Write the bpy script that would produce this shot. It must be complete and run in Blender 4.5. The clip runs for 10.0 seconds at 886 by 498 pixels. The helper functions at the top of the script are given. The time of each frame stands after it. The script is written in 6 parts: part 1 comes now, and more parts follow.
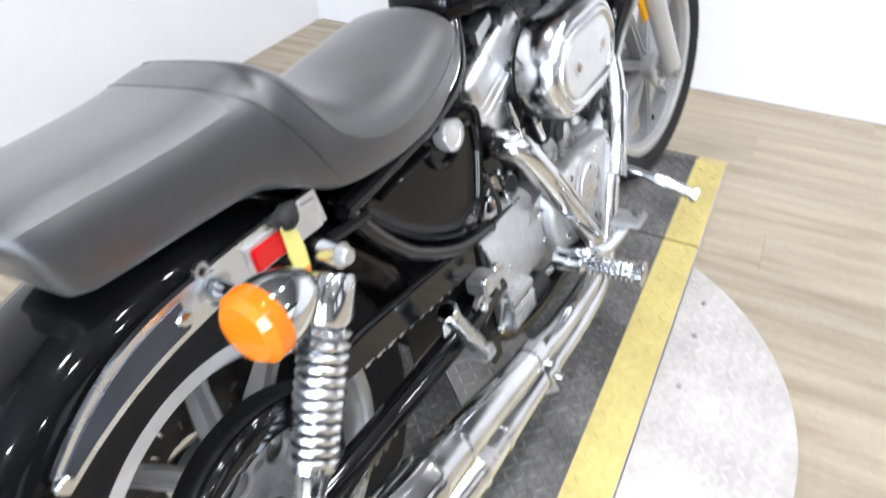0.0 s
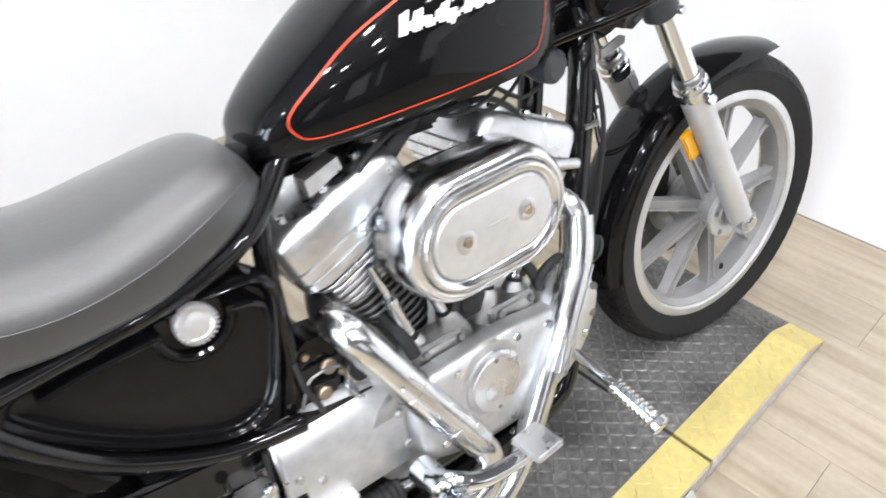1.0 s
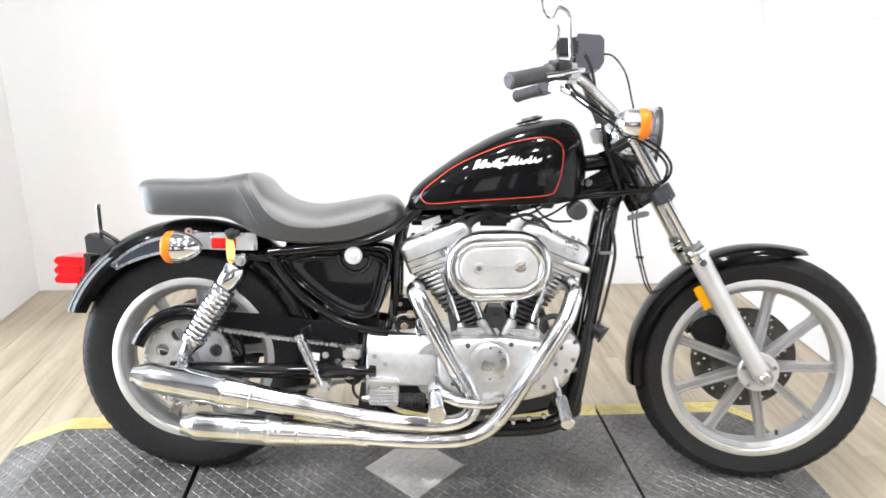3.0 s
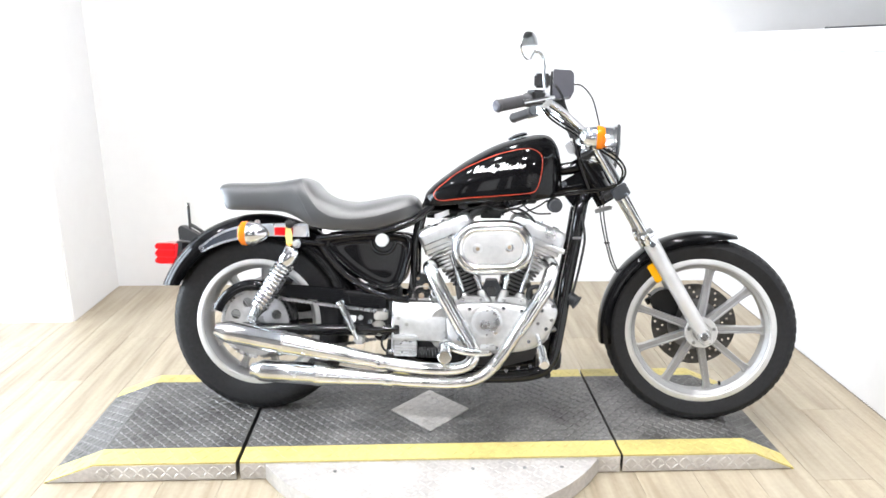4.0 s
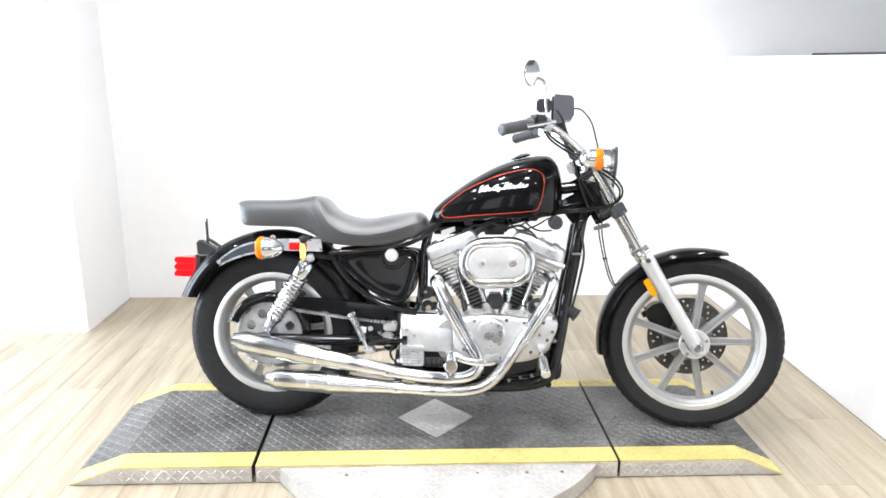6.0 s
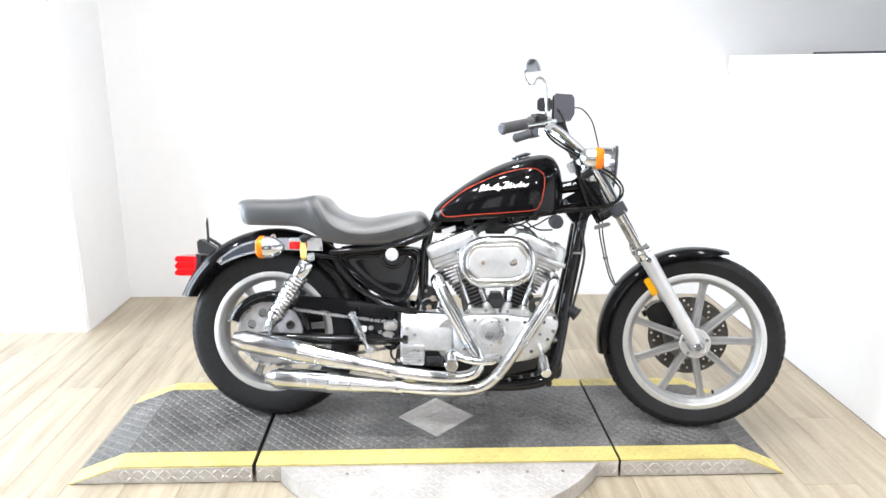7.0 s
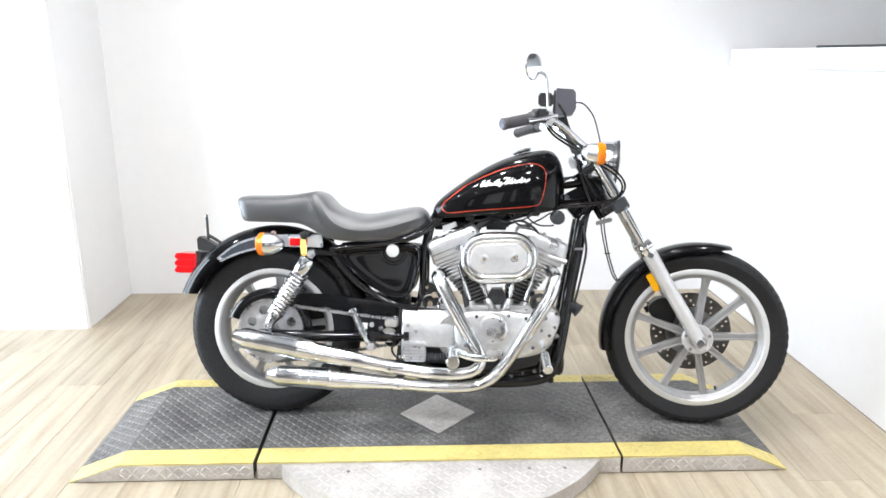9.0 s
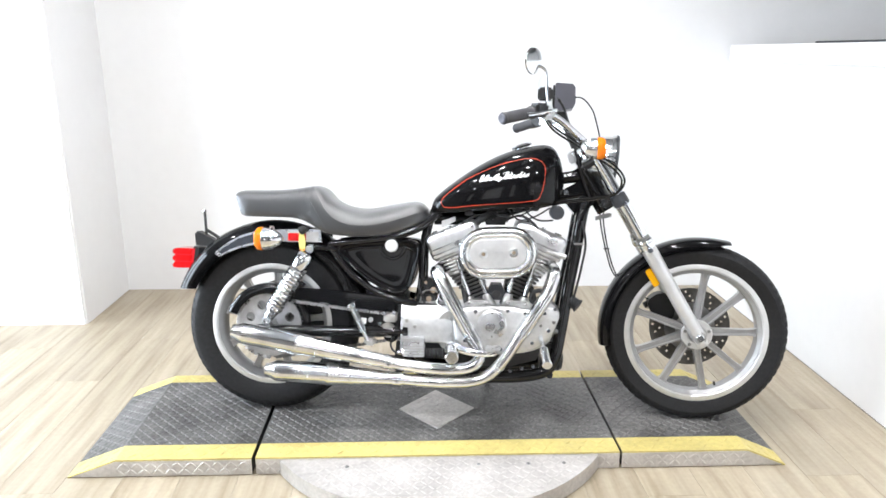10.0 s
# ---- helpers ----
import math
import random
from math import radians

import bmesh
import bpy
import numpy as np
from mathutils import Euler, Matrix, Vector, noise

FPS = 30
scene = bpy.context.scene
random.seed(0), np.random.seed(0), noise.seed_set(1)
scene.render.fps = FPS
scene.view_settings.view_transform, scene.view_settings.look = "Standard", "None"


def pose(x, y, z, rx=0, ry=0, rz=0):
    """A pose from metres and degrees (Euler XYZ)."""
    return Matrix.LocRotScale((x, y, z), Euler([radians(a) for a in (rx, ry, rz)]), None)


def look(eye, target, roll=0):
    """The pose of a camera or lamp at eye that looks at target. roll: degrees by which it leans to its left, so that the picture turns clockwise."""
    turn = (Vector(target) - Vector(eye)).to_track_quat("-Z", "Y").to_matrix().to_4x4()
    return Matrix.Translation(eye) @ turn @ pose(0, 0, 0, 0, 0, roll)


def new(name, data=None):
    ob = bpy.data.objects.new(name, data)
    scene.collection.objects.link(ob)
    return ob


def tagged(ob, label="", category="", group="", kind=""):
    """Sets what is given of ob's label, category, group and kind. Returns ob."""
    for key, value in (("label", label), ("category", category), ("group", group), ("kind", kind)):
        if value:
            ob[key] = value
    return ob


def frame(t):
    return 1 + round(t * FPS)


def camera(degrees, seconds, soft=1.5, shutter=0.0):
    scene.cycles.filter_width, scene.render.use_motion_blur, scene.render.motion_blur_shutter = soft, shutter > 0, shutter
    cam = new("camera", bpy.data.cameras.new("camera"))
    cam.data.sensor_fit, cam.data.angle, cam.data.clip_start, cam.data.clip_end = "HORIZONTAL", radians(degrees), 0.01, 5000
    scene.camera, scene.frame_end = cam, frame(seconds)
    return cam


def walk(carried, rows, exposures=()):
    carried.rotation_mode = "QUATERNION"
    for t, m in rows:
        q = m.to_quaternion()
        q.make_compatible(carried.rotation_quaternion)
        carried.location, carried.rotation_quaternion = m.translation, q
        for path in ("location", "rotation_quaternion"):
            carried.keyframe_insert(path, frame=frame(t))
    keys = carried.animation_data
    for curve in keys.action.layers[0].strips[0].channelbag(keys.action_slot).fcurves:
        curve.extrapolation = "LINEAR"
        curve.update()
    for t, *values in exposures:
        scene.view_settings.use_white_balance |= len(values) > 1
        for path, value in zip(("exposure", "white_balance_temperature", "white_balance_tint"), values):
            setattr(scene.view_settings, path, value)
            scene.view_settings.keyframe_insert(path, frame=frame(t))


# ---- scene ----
cam = camera(64.6, 10.0, soft=1.6, shutter=0.25)
PATH = [
    (0, (-0.336, -0.406, 1.098), (1.066, 0.298, -0.143), -0.3),
    (0.2, (-0.223, -0.458, 1.121), (1.151, 0.403, -0.049), 2.4),
    (0.3, (-0.165, -0.487, 1.122), (1.146, 0.461, -0.053), 2.1),
    (0.5, (-0.053, -0.52, 1.118), (1.168, 0.553, -0.047), -1.0),
    (0.7, (0.081, -0.519, 1.11), (1.229, 0.58, -0.104), 1.6),
    (0.8, (0.137, -0.537, 1.11), (1.27, 0.571, -0.111), 1.5),
    (1, (0.252, -0.58, 1.118), (1.369, 0.555, -0.093), 1.1),
    (1.1, (0.304, -0.615, 1.114), (1.384, 0.601, -0.05), 0.0),
    (1.2, (0.355, -0.639, 1.104), (1.345, 0.694, -0.01), -1.6),
    (1.3, (0.396, -0.681, 1.097), (1.255, 0.769, 0.02), -1.1),
    (1.5, (0.46, -0.76, 1.101), (1.047, 0.877, 0.113), 1.4),
    (1.6, (0.463, -0.802, 1.113), (0.97, 0.902, 0.197), 0.3),
    (1.7, (0.453, -0.854, 1.13), (0.832, 0.905, 0.255), -1.7),
    (1.8, (0.459, -0.902, 1.125), (0.749, 0.884, 0.272), -3.3),
    (2, (0.449, -1.014, 1.136), (0.739, 0.782, 0.307), -1.1),
    (2.2, (0.435, -1.149, 1.152), (0.702, 0.687, 0.405), -0.1),
    (2.3, (0.455, -1.215, 1.16), (0.665, 0.635, 0.43), -0.2),
    (2.5, (0.493, -1.359, 1.171), (0.623, 0.51, 0.471), -0.2),
    (2.7, (0.511, -1.493, 1.204), (0.628, 0.374, 0.497), 0.5),
    (2.8, (0.515, -1.578, 1.2), (0.633, 0.301, 0.524), 0.8),
    (3, (0.527, -1.733, 1.189), (0.683, 0.163, 0.571), 1.0),
    (3.2, (0.567, -1.9, 1.147), (0.684, 0.024, 0.612), 1.9),
    (4.3, (0.547, -2.342, 1.269), (0.618, -0.424, 0.709), -0.5),
    (4.5, (0.525, -2.373, 1.274), (0.611, -0.448, 0.74), -0.5),
    (5, (0.517, -2.399, 1.273), (0.62, -0.475, 0.74), 0.7),
    (5.5, (0.522, -2.397, 1.277), (0.604, -0.468, 0.758), 0.5),
    (7, (0.524, -2.396, 1.276), (0.6, -0.467, 0.755), 0.4),
    (7.5, (0.525, -2.392, 1.283), (0.603, -0.463, 0.76), 0.3),
    (8, (0.525, -2.39, 1.276), (0.605, -0.462, 0.751), 0.3),
    (8.5, (0.521, -2.388, 1.272), (0.601, -0.461, 0.742), 0.5),
    (9, (0.526, -2.383, 1.277), (0.598, -0.457, 0.742), 0.2),
    (9.5, (0.523, -2.377, 1.272), (0.604, -0.454, 0.727), -0.0),
    (10, (0.521, -2.379, 1.267), (0.6, -0.455, 0.725), 0.3),
]
EXPOSURE = [(0, -0.72, 6450, 13.5), (0.5, -0.54, 6450, 13.5), (1.0, -0.57, 6600, 13), (2.0, -0.47, 6650, 12.5), (3.0, -0.42, 6800, 12.5), (4.4, -0.24, 6600, 11), (5.6, -0.26, 6600, 11), (7.0, -0.36, 6600, 11), (10.0, -0.46, 6600, 11)]
walk(cam, [(t, look(eye, target, roll)) for t, eye, target, roll in PATH], EXPOSURE)

# ---- light ----
world = bpy.data.worlds.new("world")
scene.world = world
world.use_nodes = True
world.node_tree.nodes["Background"].inputs[0].default_value = (0.9, 0.95, 1.0, 1)
world.node_tree.nodes["Background"].inputs[1].default_value = 0.15


FLOOR = -0.063      # the shop floor; z = 0 is the top of the platform
CEILING = 2.75
BACK, RIGHT, LEFT, PILLAR = 1.52, 2.25, -1.13, 0.98
# the row at y = -3.3 is unseen fill, added for light from the front
LAMPS = [(x, y) for y in (-1.75, -0.55) for x in (-0.7, 0.15, 1.0)] + [(1.85, -0.55), (0.6, 0.7), (-2.1, -0.9)] + [(x, -3.3) for x in (-1.6, 0.2, 2.0)]
for x, y in LAMPS:
    lamp = bpy.data.lights.new("downlight", "AREA")
    lamp.shape, lamp.size, lamp.energy, lamp.color = "DISK", 0.16, 26.0, (0.955, 0.975, 1.0)
    new("downlight_lamp", lamp).matrix_world = pose(x, y, CEILING - 0.035)


# ---- materials ----
def material(name, color, rough=0.5, metal=0.0, vary=0.08, scale=30.0, bump=0.0, bump_scale=200.0, coat=0.0, rough_vary=0.08, stain=0.0, stain_scale=4.0, emit=0.0, random_each=0.0, spec=0.5, coat_rough=0.05):
    """A surface with fine grain, larger stains, an uneven gloss and a fine relief."""
    m = bpy.data.materials.new(name)
    m.use_nodes = True
    nt = m.node_tree
    n, link = nt.nodes, nt.links.new
    b = n["Principled BSDF"]
    co = n.new("ShaderNodeTexCoord").outputs["Object"]
    fine = n.new("ShaderNodeTexNoise")
    fine.inputs["Scale"].default_value, fine.inputs["Detail"].default_value = scale, 5
    link(co, fine.inputs["Vector"])
    big = n.new("ShaderNodeTexNoise")
    big.inputs["Scale"].default_value, big.inputs["Detail"].default_value = stain_scale, 3
    link(co, big.inputs["Vector"])

    def scaled(value, low, high):
        r = n.new("ShaderNodeMapRange")
        r.inputs["From Min"].default_value, r.inputs["From Max"].default_value = 0.3, 0.7
        r.inputs["To Min"].default_value, r.inputs["To Max"].default_value = low, high
        link(value, r.inputs["Value"])
        return r.outputs[0]

    def times(a, c):
        k = n.new("ShaderNodeMath")
        k.operation = "MULTIPLY"
        link(a, k.inputs[0])
        link(c, k.inputs[1])
        return k.outputs[0]

    f = times(scaled(fine.outputs[0], 1 - vary, 1 + vary), scaled(big.outputs[0], 1 - stain, 1 + stain * 0.4))
    if random_each:
        info = n.new("ShaderNodeObjectInfo")
        r = n.new("ShaderNodeMapRange")
        r.inputs["To Min"].default_value, r.inputs["To Max"].default_value = 1 - random_each, 1 + random_each
        link(info.outputs["Random"], r.inputs["Value"])
        f = times(f, r.outputs[0])
    hsv = n.new("ShaderNodeHueSaturation")
    hsv.inputs["Color"].default_value = (*color, 1)
    link(f, hsv.inputs["Value"])
    link(hsv.outputs[0], b.inputs["Base Color"])
    link(scaled(big.outputs[0], max(0.02, rough - rough_vary), min(1, rough + rough_vary)), b.inputs["Roughness"])
    b.inputs["Metallic"].default_value = metal
    b.inputs["Specular IOR Level"].default_value = spec
    if coat:
        b.inputs["Coat Weight"].default_value, b.inputs["Coat Roughness"].default_value = coat, coat_rough
    if bump:
        tex = n.new("ShaderNodeTexNoise")
        tex.inputs["Scale"].default_value, tex.inputs["Detail"].default_value = bump_scale, 3
        link(co, tex.inputs["Vector"])
        bp = n.new("ShaderNodeBump")
        bp.inputs["Strength"].default_value, bp.inputs["Distance"].default_value = bump, 0.002
        link(tex.outputs[0], bp.inputs["Height"])
        link(bp.outputs[0], b.inputs["Normal"])
    if emit:
        b.inputs["Emission Color"].default_value, b.inputs["Emission Strength"].default_value = (1, 0.97, 0.93, 1), emit
    return m


def glassy(name, color, rough=0.08):
    """Coloured clear plastic."""
    m = material(name, color, rough, vary=0.02, rough_vary=0.02)
    b = m.node_tree.nodes["Principled BSDF"]
    b.inputs["Transmission Weight"].default_value = 0.3
    b.inputs["Subsurface Weight"].default_value = 0.0
    return m


def plank_material():
    """Wood-look vinyl: greige streaks along y, another shade for each plank."""
    m = material("oak_vinyl", (0.50, 0.41, 0.29), 0.42, vary=0.05, scale=60, bump=0.08, bump_scale=300, random_each=0.08)
    nt = m.node_tree
    n, link = nt.nodes, nt.links.new
    hsv = next(x for x in n if x.type == "HUE_SAT")
    geo = n.new("ShaderNodeNewGeometry")
    info = n.new("ShaderNodeObjectInfo")
    add = n.new("ShaderNodeVectorMath")
    add.operation = "MULTIPLY_ADD"
    link(info.outputs["Random"], add.inputs[0])
    add.inputs[1].default_value = (7, 13, 0)
    link(geo.outputs["Position"], add.inputs[2])
    mp = n.new("ShaderNodeMapping")
    mp.inputs["Scale"].default_value = (22, 1.3, 1)
    link(add.outputs[0], mp.inputs["Vector"])
    tex = n.new("ShaderNodeTexNoise")
    tex.inputs["Scale"].default_value, tex.inputs["Detail"].default_value, tex.inputs["Roughness"].default_value = 1.0, 8, 0.62
    link(mp.outputs[0], tex.inputs["Vector"])
    ramp = n.new("ShaderNodeValToRGB")
    e = ramp.color_ramp.elements
    e[0].position, e[0].color = 0.32, (0.256, 0.207, 0.142, 1)
    e[1].position, e[1].color = 0.68, (0.425, 0.368, 0.280, 1)
    mid = e.new(0.5)
    mid.color = (0.358, 0.303, 0.222, 1)
    link(tex.outputs[0], ramp.inputs[0])
    link(ramp.outputs[0], hsv.inputs["Color"])
    return m


def tyre_material(name):
    """Black rubber with fine ribs round the wall."""
    return material(name, (0.0105, 0.0105, 0.0115), 0.6, vary=0.25, scale=90, bump=0.25, bump_scale=260, stain=0.3, stain_scale=9, spec=0.28)


BLACK = material("black_gloss_paint", (0.004, 0.004, 0.0045), 0.25, vary=0.1, coat=0.48, rough_vary=0.04, spec=0.03)
FRAME_BLACK = material("black_frame_paint", (0.005, 0.005, 0.0057), 0.22, vary=0.2, coat=0.8, rough_vary=0.06, spec=0.05)
SATIN = material("satin_black_metal", (0.012, 0.012, 0.013), 0.45, vary=0.3, rough_vary=0.15, bump=0.05)
PLASTIC = material("dark_grey_plastic", (0.028, 0.031, 0.037), 0.5, vary=0.1, bump=0.1)
INLAY = material("dark_blue_grey_inlay", (0.035, 0.043, 0.060), 0.35, 0.4, vary=0.15, coat=0.4, rough_vary=0.1)
GRIP = material("grey_black_grip_rubber", (0.045, 0.045, 0.05), 0.55, vary=0.15, bump=0.12)
GAUGE = material("grey_gauge_plastic", (0.050, 0.050, 0.062), 0.45, vary=0.08, bump=0.06)
GRIP_END = material("grey_grip_end", (0.10, 0.105, 0.13), 0.5, vary=0.1)
RUBBER = material("black_rubber", (0.016, 0.016, 0.017), 0.7, vary=0.2, bump=0.15)
TYRE = tyre_material("tyre_rubber")
CHROME = material("chrome", (0.74, 0.76, 0.78), 0.11, 1.0, vary=0.03, rough_vary=0.04, stain=0.05)
PIPE = material("chrome_pipe", (0.76, 0.765, 0.77), 0.17, 1.0, vary=0.04, rough_vary=0.12, stain=0.18, stain_scale=14, bump=0.10, bump_scale=34)
POLISHED = material("polished_aluminium", (0.72, 0.73, 0.745), 0.34, 1.0, vary=0.10, rough_vary=0.12, stain=0.07, stain_scale=28, bump=0.06)
BRUSHED = material("brushed_aluminium", (0.66, 0.665, 0.67), 0.46, 0.95, vary=0.08, scale=60, rough_vary=0.08, stain=0.06, stain_scale=24, bump=0.05)
STRUT = material("satin_chrome", (0.80, 0.84, 0.90), 0.27, 1.0, vary=0.05, rough_vary=0.08, stain=0.08, stain_scale=12)
AIR = material("milky_chrome", (0.80, 0.81, 0.82), 0.20, 1.0, vary=0.04, rough_vary=0.08, stain=0.08, stain_scale=14)
PALE_ALLOY = material("pale_brushed_alloy", (0.72, 0.72, 0.72), 0.42, 0.85, vary=0.04, scale=60, rough_vary=0.08, stain=0.08, stain_scale=18, bump=0.04)
CAST = material("cast_aluminium", (0.58, 0.58, 0.575), 0.45, 1.0, vary=0.14, rough_vary=0.12, stain=0.3, stain_scale=18, bump=0.12)
SLIDER = material("silver_slider_paint", (0.58, 0.58, 0.58), 0.38, 0.5, vary=0.05, rough_vary=0.08, stain=0.10)
WHEEL = material("silver_wheel_paint", (0.37, 0.37, 0.37), 0.42, 0.5, vary=0.06, rough_vary=0.08, stain=0.12)
RIM = material("machined_rim", (0.60, 0.60, 0.595), 0.36, 0.55, vary=0.05, rough_vary=0.08, stain=0.1)
DARK_CAST = material("dark_cast_fin", (0.20, 0.20, 0.20), 0.5, 0.9, vary=0.2, stain=0.3, stain_scale=20)
BLUED = material("dark_heat_stained_steel", (0.075, 0.072, 0.075), 0.3, 0.9, vary=0.25, stain=0.4, stain_scale=25)
CHAIN = material("bright_chain_steel", (0.72, 0.725, 0.74), 0.30, 0.9, vary=0.15, stain=0.15, stain_scale=30)
SPRING = material("bright_spring_steel", (0.80, 0.81, 0.83), 0.24, 1.0, vary=0.05, rough_vary=0.08, stain=0.1, stain_scale=14)
SPROCKET = material("worn_sprocket_steel", (0.60, 0.60, 0.61), 0.42, 0.9, vary=0.12, stain=0.2, stain_scale=20)
STEEL = material("grey_steel", (0.30, 0.30, 0.30), 0.35, 1.0, vary=0.15, stain=0.3, stain_scale=20)
LEATHER = material("black_leatherette", (0.0070, 0.0078, 0.0108), 0.42, vary=0.12, scale=160, bump=0.26, bump_scale=520, stain=0.14, stain_scale=6, spec=0.7, coat=1.0, coat_rough=0.43)
LEATHER.node_tree.nodes["Principled BSDF"].inputs["Coat IOR"].default_value = 1.58
LEATHER.node_tree.nodes["Principled BSDF"].inputs["Sheen Weight"].default_value = 0.09
GRAINED = material("grained_leatherette", (0.026, 0.026, 0.0265), 0.46, vary=0.14, scale=160, bump=0.34, bump_scale=480, stain=0.16, stain_scale=7, spec=0.7, coat=1.0, coat_rough=0.44)
GRAINED.node_tree.nodes["Principled BSDF"].inputs["Coat IOR"].default_value = 1.6
GRAINED.node_tree.nodes["Principled BSDF"].inputs["Sheen Weight"].default_value = 0.18
AMBER = glassy("amber_lens", (1.0, 0.26, 0.012), 0.06)
YELLOW_AMBER = glassy("amber_reflector", (0.95, 0.48, 0.01))
TAIL_RED = glassy("pale_red_lens", (0.80, 0.03, 0.04), 0.05)
RED = glassy("red_lens", (0.75, 0.012, 0.015))
GLASS = material("clear_lens", (0.75, 0.77, 0.78), 0.06, vary=0.02)
ORANGE = material("orange_pinstripe", (0.56, 0.050, 0.018), 0.35, vary=0.03)
WHITE_INK = material("white_lettering", (0.82, 0.82, 0.82), 0.35, vary=0.03)
TAG_ORANGE = material("orange_tag_patch", (0.80, 0.25, 0.03), 0.6, vary=0.06)
TAG_YELLOW = material("yellow_tag", (0.70, 0.64, 0.20), 0.6, vary=0.06)
GOLD = material("brass_screw", (0.46, 0.37, 0.28), 0.35, 1.0, vary=0.1)
PLATE = material("dark_tread_plate", (0.132, 0.129, 0.124), 0.5, 0.25, vary=0.35, scale=70, stain=0.6, stain_scale=4.5, bump=0.3, bump_scale=150)
PLATE_TOP = material("worn_tread_lozenge", (0.178, 0.175, 0.170), 0.4, 0.4, vary=0.4, scale=60, stain=0.6, stain_scale=4.5)
SILVER_PLATE = material("aluminium_tread_plate", (0.545, 0.520, 0.495), 0.46, 0.45, vary=0.12, scale=80, stain=0.2, stain_scale=8, bump=0.1)
SILVER_TOP = material("aluminium_lozenge", (0.575, 0.552, 0.528), 0.42, 0.55, vary=0.1, stain=0.15)
YELLOW = material("yellow_safety_paint", (0.555, 0.462, 0.165), 0.5, vary=0.1, scale=60, stain=0.2, stain_scale=6, bump=0.12)
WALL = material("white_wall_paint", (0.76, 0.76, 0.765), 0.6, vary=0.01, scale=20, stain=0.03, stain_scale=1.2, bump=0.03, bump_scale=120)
# unseen south wall, kept dark so black paint and chrome reflect darkness
DARK_WALL = material("dark_wall_for_reflections", (0.090, 0.096, 0.108), 0.7, vary=0.05, stain=0.15, stain_scale=1.0)
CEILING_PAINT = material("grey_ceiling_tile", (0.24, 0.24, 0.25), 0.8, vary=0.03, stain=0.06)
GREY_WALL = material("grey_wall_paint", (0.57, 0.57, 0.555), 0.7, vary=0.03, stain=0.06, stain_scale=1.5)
# grey only so the windows stand out as stripes in the bike's reflections
SIDE_WALL = material("grey_wall_for_reflections", (0.36, 0.36, 0.37), 0.65, vary=0.03, stain=0.06, stain_scale=1.5)
DAYLIGHT = material("daylight_outside", (0.8, 0.85, 0.9), 0.9, emit=28.0)
# weak glow behind the south openings, added to streak the tank's reflections
SOUTH_GLOW = material("south_glow_for_reflections", (0.85, 0.92, 1.0), 0.9, emit=1.5)
DAYLIGHT.node_tree.nodes["Principled BSDF"].inputs["Emission Color"].default_value = (0.76, 0.88, 1.0, 1)
FLOORING = plank_material()
GAP = material("floor_underlay", (0.20, 0.165, 0.125), 0.8, vary=0.1)
GLOW = material("lamp_diffuser", (0.9, 0.9, 0.9), 0.5, emit=12.0)


# ---- mesh helpers ----
def part(name, bm, mat, parent=None, label="", smooth=35, matrix=None):
    """Link a bmesh as one mesh object under a thing or part."""
    me = bpy.data.meshes.new(name)
    bmesh.ops.recalc_face_normals(bm, faces=bm.faces)
    bm.to_mesh(me)
    bm.free()
    me.materials.append(mat)
    if smooth:
        me.shade_smooth()
        me.set_sharp_from_angle(angle=radians(smooth))
    ob = new(name, me)
    if parent:
        ob.parent = parent
    if matrix is not None:
        ob.matrix_basis = matrix
    return tagged(ob, label)


def spline(pts, n=6, closed=False):
    """Points of a smooth curve through pts (tuples of any length)."""
    p = [np.array(q, float) for q in pts]
    k = len(p)
    out = []
    for i in range(k if closed else k - 1):
        a, b, c, d = (p[(i - 1) % k], p[i], p[(i + 1) % k], p[(i + 2) % k]) if closed else (p[max(i - 1, 0)], p[i], p[i + 1], p[min(i + 2, k - 1)])
        for j in range(n):
            t = j / n
            out.append(0.5 * (2 * b + (c - a) * t + (2 * a - 5 * b + 4 * c - d) * t * t + (3 * b - a - 3 * c + d) * t ** 3))
    if not closed:
        out.append(p[-1])
    return out


def skin(bm, rings, closed=True, caps=True):
    """Faces between successive rings of points; the rings have equal counts."""
    vs = [[bm.verts.new(Vector(p)) for p in r] for r in rings]
    m = len(vs[0])
    for a, b in zip(vs, vs[1:]):
        for i in range(m if closed else m - 1):
            j = (i + 1) % m
            bm.faces.new((a[i], a[j], b[j], b[i]))
    if caps:
        bm.faces.new(vs[0][::-1])
        bm.faces.new(vs[-1])
    return bm


def tube(path, r, seg=12, n=6, smooth=True, bm=None, caps=True):
    """A round bar along a smooth path; r is one radius or one for each given point."""
    bm = bm or bmesh.new()
    rs = r if isinstance(r, (list, tuple)) else [r] * len(path)
    pts = [tuple(p) + (q,) for p, q in zip(path, rs)]
    pts = spline(pts, n) if smooth and len(pts) > 2 else [np.array(p, float) for p in pts]
    rings, side = [], None
    for i, p in enumerate(pts):
        d = Vector(pts[min(i + 1, len(pts) - 1)][:3] - pts[max(i - 1, 0)][:3]).normalized()
        if side is None:
            side = d.cross(Vector((0, 0, 1)) if abs(d.z) < 0.9 else Vector((0, 1, 0))).normalized()
        side = (side - d * side.dot(d)).normalized()
        up = d.cross(side)
        c = Vector(p[:3])
        rings.append([c + (side * math.cos(a) + up * math.sin(a)) * p[3] for a in (2 * math.pi * k / seg for k in range(seg))])
    return skin(bm, rings, True, caps)


